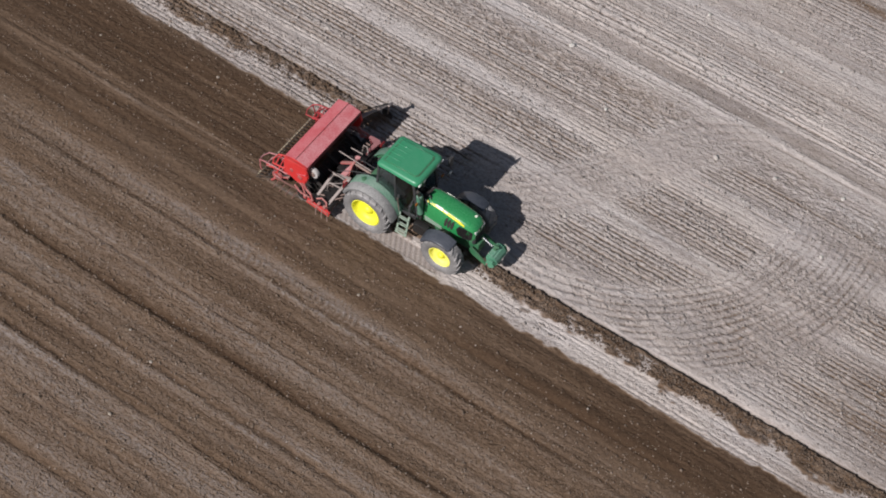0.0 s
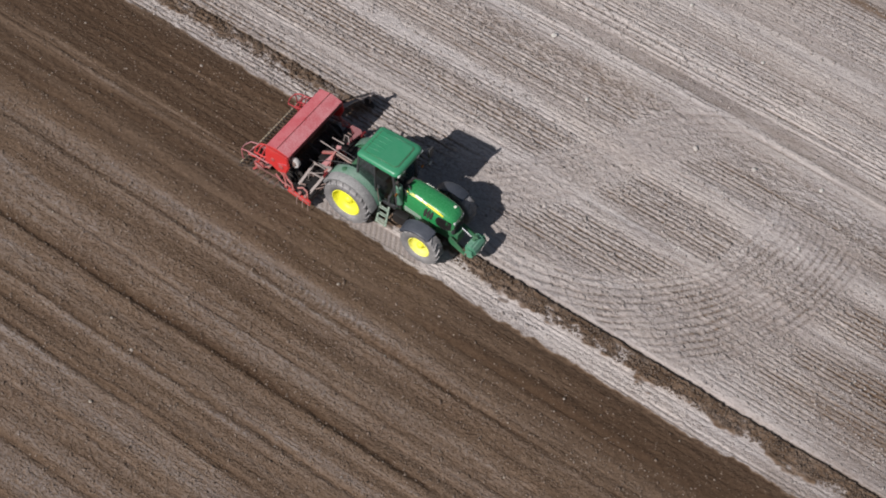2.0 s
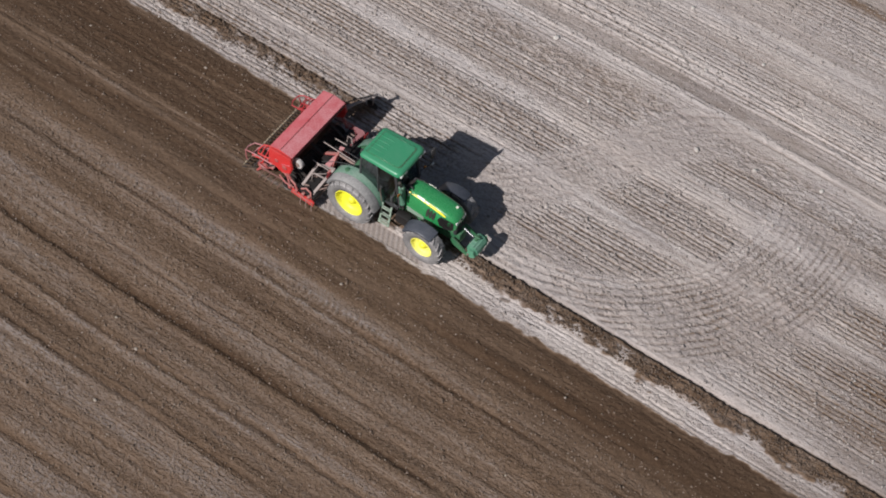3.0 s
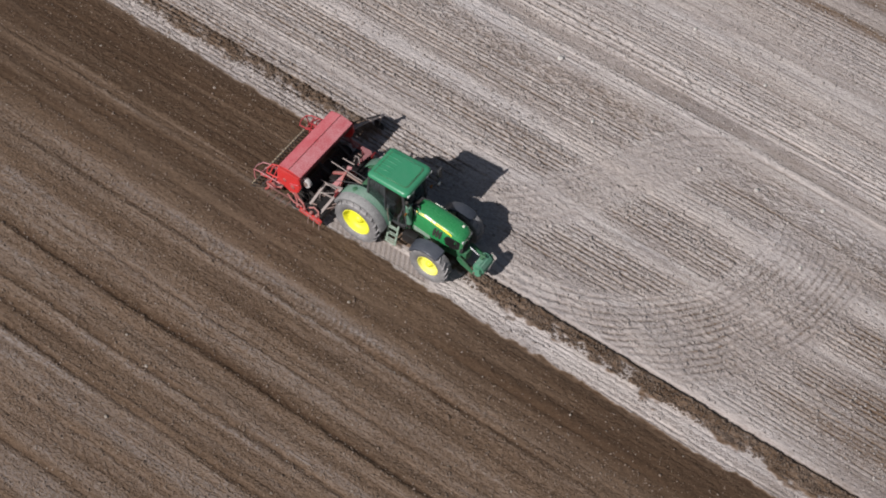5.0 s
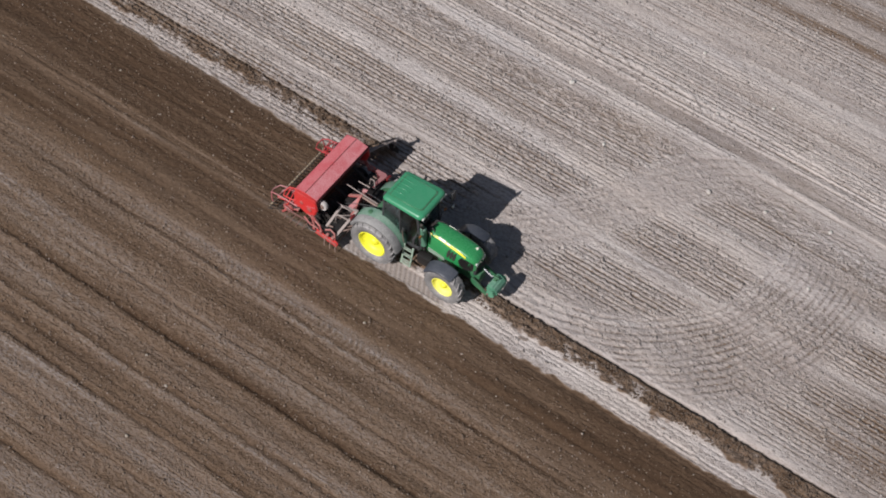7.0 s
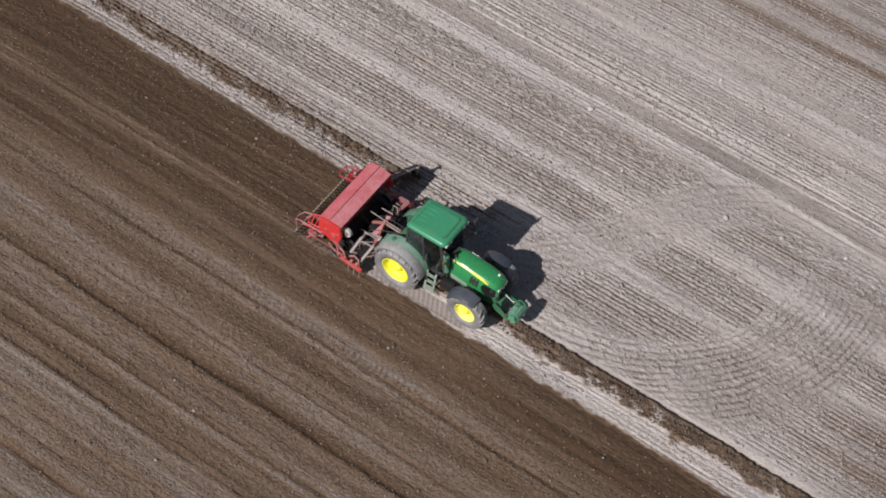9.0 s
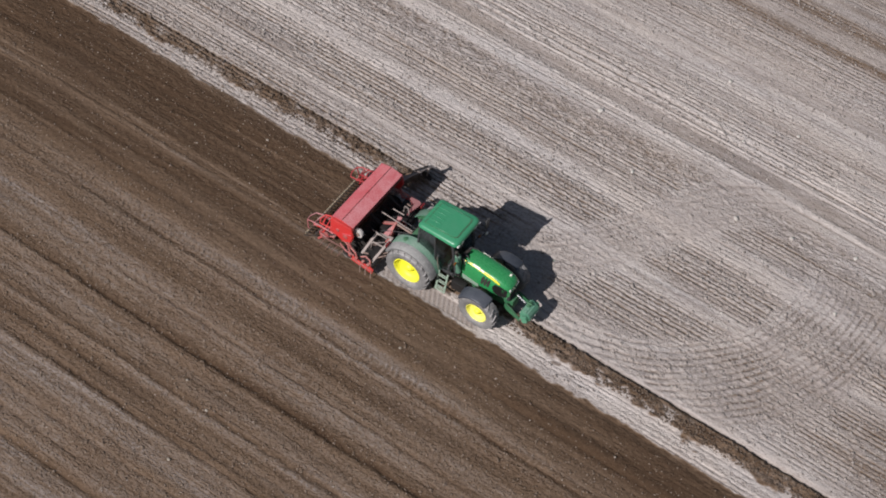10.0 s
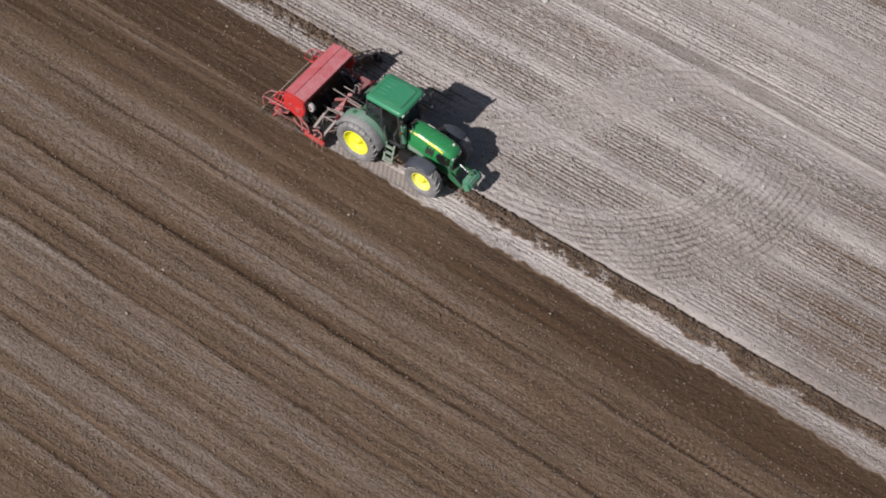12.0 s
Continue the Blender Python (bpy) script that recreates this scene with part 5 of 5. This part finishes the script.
    part("front_lip", bm, SEAM_RED, hopper)
    for k in range(7):
        bm = bmesh.new()
        y = -1.2 + k * 0.4
        bar(bm, (-2.075, y, 1.60), (-2.285, y, 1.18), 0.025, 0.02, 0.004)
        part("hopper_rib", bm, RED, hopper)
    for k in range(21):
        bm = bmesh.new()
        y = -1.30 + k * 0.13
        box(bm, (-3.02, y - 0.030, 1.50), (-2.84, y + 0.030, 1.60), 0.012, None, 1)
        part("seed_outlet", bm, RED, hopper, "", 0)
    # end drive cover at the near end and its twin
    for s in (-1, 1):
        bm = bmesh.new()
        slab(bm, [(-2.90, s * 1.385, 1.78), (-2.06, s * 1.385, 1.78), (-1.98, s * 1.385, 1.40), (-2.10, s * 1.385, 1.02), (-2.40, s * 1.385, 0.86), (-2.78, s * 1.385, 1.05), (-2.95, s * 1.385, 1.40)], (0, s, 0), 0.09)
        soften(bm, 0.025)
        cover = part("drive_cover", bm, RED, dr, "bright red drive cover on the hopper's end")
        bm = bmesh.new()
        bar(bm, (-2.40, s * 1.50, 1.35), (-2.05, s * 1.50, 1.52), 0.035, 0.03)
        part("lever", bm, RED_LID, cover)
        for x, z, r in ((-2.62, 1.36, 0.07), (-2.30, 1.22, 0.09)):
            bm = bmesh.new()
            rr = lathe(bm, [(s * 1.47, r), (s * 1.495, r), (s * 1.50, r * 0.7)], (x, 0, z), 18)
            cap(bm, rr[-1])
            part("bearing_cap", bm, RED_OLD, cover)
    # white metering wheel
    bm = bmesh.new()
    rr = lathe(bm, [(-0.07, 0.05), (-0.07, 0.17), (-0.05, 0.185), (0.05, 0.185), (0.07, 0.17), (0.07, 0.06), (0.05, 0.05)], (-1.96, -1.18, 1.42), 28)
    cap(bm, rr[-1])
    cap(bm, rr[0][::-1])
    motor = part("metering_drive", bm, WHITE, dr, "off-white round metering drive housing")
    bm = bmesh.new()
    rr = lathe(bm, [(-0.075, 0.09), (-0.10, 0.09), (-0.105, 0.02)], (-1.96, -1.18, 1.42), 20)
    cap(bm, rr[-1])
    part("drive_cap", bm, RUSTY, motor)
    bm = bmesh.new()
    tube(bm, [(-1.96, -1.18, 1.42), (-2.20, -1.20, 1.40)], 0.04, 8)
    part("drive_shaft", bm, IRON, motor)
    # frame under the hopper and packer roller
    bm = bmesh.new()
    bar(bm, (-2.46, -1.45, 0.98), (-2.46, 1.45, 0.98), 0.12, 0.12, 0.01)
    for y in (-1.0, 0.0, 1.0):
        bar(bm, (-2.46, y, 0.98), (-1.75, y, 0.60), 0.08, 0.08, 0.01)
        bar(bm, (-2.46, y, 1.00), (-2.46, y, 1.18), 0.08, 0.08, 0.01)
    part("drill_frame", bm, IRON, dr, "dark worn carrying frame")
    bm = bmesh.new()
    rr = lathe(bm, [(-1.42, 0.05), (-1.42, 0.21), (1.42, 0.21), (1.42, 0.05)], (-2.25, 0, 0.27), 20)
    roller = part("packer_roller", bm, IRON, dr, "dark toothed packer roller")
    for k in range(22):
        bm = bmesh.new()
        y = -1.36 + k * 0.1295
        rr = lathe(bm, [(-0.015, 0.20), (-0.012, 0.27), (0.012, 0.27), (0.015, 0.20)], (-2.25, y, 0.27), 18)
        part("packer_ring", bm, IRON, roller, "", 0)
    # coulters
    bm = bmesh.new()
    bar(bm, (-2.86, -1.42, 0.66), (-2.86, 1.42, 0.66), 0.08, 0.08, 0.01)
    bar(bm, (-2.46, -1.2, 0.95), (-2.86, -1.2, 0.68), 0.06, 0.06)
    bar(bm, (-2.46, 1.2, 0.95), (-2.86, 1.2, 0.68), 0.06, 0.06)
    rail = part("coulter_rail", bm, RED_OLD, dr, "worn red coulter rail")
    for k in range(22):
        y = -1.36 + k * 0.1295
        back = 0.0 if k % 2 else 0.22
        bm = bmesh.new()
        bar(bm, (-2.88, y, 0.64), (-3.22 - back, y, 0.22), 0.045, 0.05, 0.004)
        bar(bm, (-3.12 - back, y, 0.30), (-3.32 - back, y, 0.02), 0.055, 0.07, 0.004)
        c = part("coulter", bm, IRON if k % 3 else RED_OLD, rail, "", 0)
        bm = bmesh.new()
        tube(bm, [(-2.55, y * 0.98, 1.17), (-2.75, y, 0.85), (-3.18 - back, y, 0.34)], 0.017, 5)
        part("seed_tube", bm, BLACK, c, "", 0)
    # following harrow
    bm = bmesh.new()
    bar(bm, (-3.86, -1.62, 0.36), (-3.86, 1.62, 0.36), 0.05, 0.05, 0.008)
    follow = part("following_harrow", bm, STRAW, dr, "bleached tine bar of the following harrow")
    for k in range(24):
        y = -1.60 + k * 0.139
        bm = bmesh.new()
        tube(bm, [(-3.86, y, 0.36), (-3.92, y + 0.02, 0.30), (-3.80, y + 0.03, 0.16), (-4.02, y + 0.05, 0.02)], 0.015, 5)
        bar(bm, (-3.89, y, 0.37), (-3.82, y, 0.36), 0.03, 0.056, 0.004)
        part("harrow_tine", bm, IRON, follow, "", 0)
    bm = bmesh.new()
    bar(bm, (-3.56, -1.46, 0.34), (-3.56, 1.46, 0.34), 0.06, 0.05, 0.008)
    inner = part("harrow_rail", bm, IRON, dr, "dark inner tine rail of the following harrow")
    for k in range(18):
        y = -1.40 + k * 0.165
        bm = bmesh.new()
        tube(bm, [(-3.56, y, 0.34), (-3.66, y + 0.02, 0.28), (-3.54, y + 0.03, 0.15), (-3.76, y + 0.04, 0.02)], 0.016, 5)
        part("harrow_tine", bm, IRON, inner, "", 0)
    # press springs over the coulters
    for k in range(20):
        y = -1.24 + k * 0.1305
        bm = bmesh.new()
        tube(bm, [(-2.88, y, 1.20), (-3.00, y, 1.12), (-3.10, y, 0.84), (-3.16, y, 0.62)], 0.024, 6)
        part("press_spring", bm, RED, rail, "", 0)
    # red guards and arms carrying the following harrow
    for s in (-1, 1):
        bm = bmesh.new()
        loop = [(-2.85, s * 1.44, 0.92), (-3.30, s * 1.46, 0.98), (-3.74, s * 1.44, 0.92), (-3.95, s * 1.40, 0.80), (-4.00, s * 1.18, 0.74), (-3.90, s * 0.98, 0.76),
                (-3.60, s * 0.95, 0.84), (-3.20, s * 0.98, 0.90), (-2.85, s * 1.02, 0.90)]
        tube(bm, loop, 0.022, 8)
        tube(bm, [(-3.95, s * 1.40, 0.80), (-3.90, s * 1.44, 0.50), (-3.86, s * 1.42, 0.36)], 0.022, 8)
        tube(bm, [(-3.30, s * 1.46, 0.98), (-3.34, s * 1.48, 0.62), (-3.00, s * 1.46, 0.50)], 0.022, 8)
        tube(bm, [(-3.60, s * 0.95, 0.84), (-3.64, s * 1.45, 0.90)], 0.020, 8)
        tube(bm, [(-3.05, s * 1.40, 0.96), (-3.12, s * 1.18, 1.06), (-3.40, s * 1.08, 1.04), (-3.62, s * 1.16, 0.90), (-3.70, s * 1.34, 0.72)], 0.020, 8)
        tube(bm, [(-3.20, s * 1.46, 0.95), (-3.40, s * 1.30, 0.74), (-3.62, s * 1.24, 0.58), (-3.82, s * 1.22, 0.40)], 0.024, 8)
        tube(bm, [(-2.90, s * 1.10, 0.92), (-3.10, s * 1.22, 0.70), (-3.34, s * 1.30, 0.60)], 0.020, 8)
        part("guard_rail", bm, PINK if s < 0 else RED_FRAME, dr, "bent red tube guard at the drill's corner")
        bm = bmesh.new()
        tube(bm, [(-2.95, s * 1.02, 1.10), (-3.20, s * 1.02, 1.16), (-3.44, s * 1.06, 1.10), (-3.50, s * 1.24, 1.04), (-3.42, s * 1.40, 1.04), (-3.10, s * 1.42, 1.10), (-2.95, s * 1.38, 1.10)], 0.028, 8)
        for dx in (0.14, 0.30):
            tube(bm, [(-2.98 - dx, s * 1.02, 1.14), (-3.02 - dx, s * 1.20, 1.16), (-2.98 - dx, s * 1.42, 1.10)], 0.024, 8)
        tube(bm, [(-3.44, s * 1.06, 1.10), (-3.50, s * 1.04, 0.74), (-3.60, s * 1.10, 0.46)], 0.026, 8)
        tube(bm, [(-3.12, s * 1.42, 1.10), (-3.22, s * 1.44, 0.76), (-3.40, s * 1.40, 0.50)], 0.026, 8)
        box(bm, (-3.02, s * 1.24 - 0.14, 0.90), (-2.88, s * 1.24 + 0.14, 1.14), 0.02)
        part("lever_frame", bm, RED if s < 0 else RED_FRAME, dr, "bent red pressure lever frame")
        bm = bmesh.new()
        bar(bm, (-2.86, s * 1.25, 0.70), (-3.84, s * 1.20, 0.42), 0.05, 0.06, 0.008)
        part("harrow_arm", bm, RED, dr)
        bm = bmesh.new()
        rr = lathe(bm, [(s * 1.36, 0.03), (s * 1.36, 0.20), (s * 1.42, 0.20), (s * 1.42, 0.03)], (-3.25, 0, 0.50), 18)
        cap(bm, rr[-1])
        part("gauge_wheel", bm, RED_OLD, dr, "small red gauge wheel")
        bm = bmesh.new()
        for k in range(4):
            tube(bm, [(-2.35 - 0.25 * k, s * 1.50, 0.52), (-2.45 - 0.25 * k, s * 1.56, 0.30), (-2.55 - 0.25 * k, s * 1.60, 0.05)], 0.012, 6)
        bar(bm, (-2.20, s * 1.50, 0.58), (-3.25, s * 1.50, 0.52), 0.05, 0.05, 0.008)
        part("side_rake", bm, RAKE, dr, "worn dark red side rake")
    # marker arm folded out on the far side
    bm = bmesh.new()
    bar(bm, (-2.24, 1.42, 1.20), (-2.06, 2.15, 1.12), 0.07, 0.07, 0.008)
    bar(bm, (-2.50, 1.42, 1.12), (-2.06, 2.18, 1.10), 0.06, 0.06, 0.008)
    bar(bm, (-2.06, 2.10, 1.12), (-1.90, 2.86, 0.86), 0.06, 0.06, 0.008)
    bar(bm, (-2.14, 2.30, 1.16), (-1.96, 2.42, 1.02), 0.08, 0.05, 0.008)
    bar(bm, (-1.92, 2.86, 0.90), (-2.04, 2.96, 0.20), 0.045, 0.045, 0.008)
    bar(bm, (-1.86, 2.72, 0.96), (-1.92, 3.02, 0.80), 0.09, 0.04, 0.008)
    arm = part("marker_arm", bm, BARE, dr, "worn dusty row marker arm, folded out")
    bm = bmesh.new()
    tube(bm, [(-2.40, 1.45, 1.40), (-2.12, 2.10, 1.28), (-1.92, 2.80, 0.98)], 0.018, 6)
    part("marker_stay", bm, IRON, arm)
    bm = bmesh.new()
    rr = lathe(bm, [(-0.03, 0.22), (0.0, 0.18), (0.035, 0.06), (0.04, 0.02)], (-2.05, 2.98, 0.19), 20)
    cap(bm, rr[-1])
    part("marker_disc", bm, IRON, arm, "dark dished marker disc in the soil")
    return dr


build_drill()
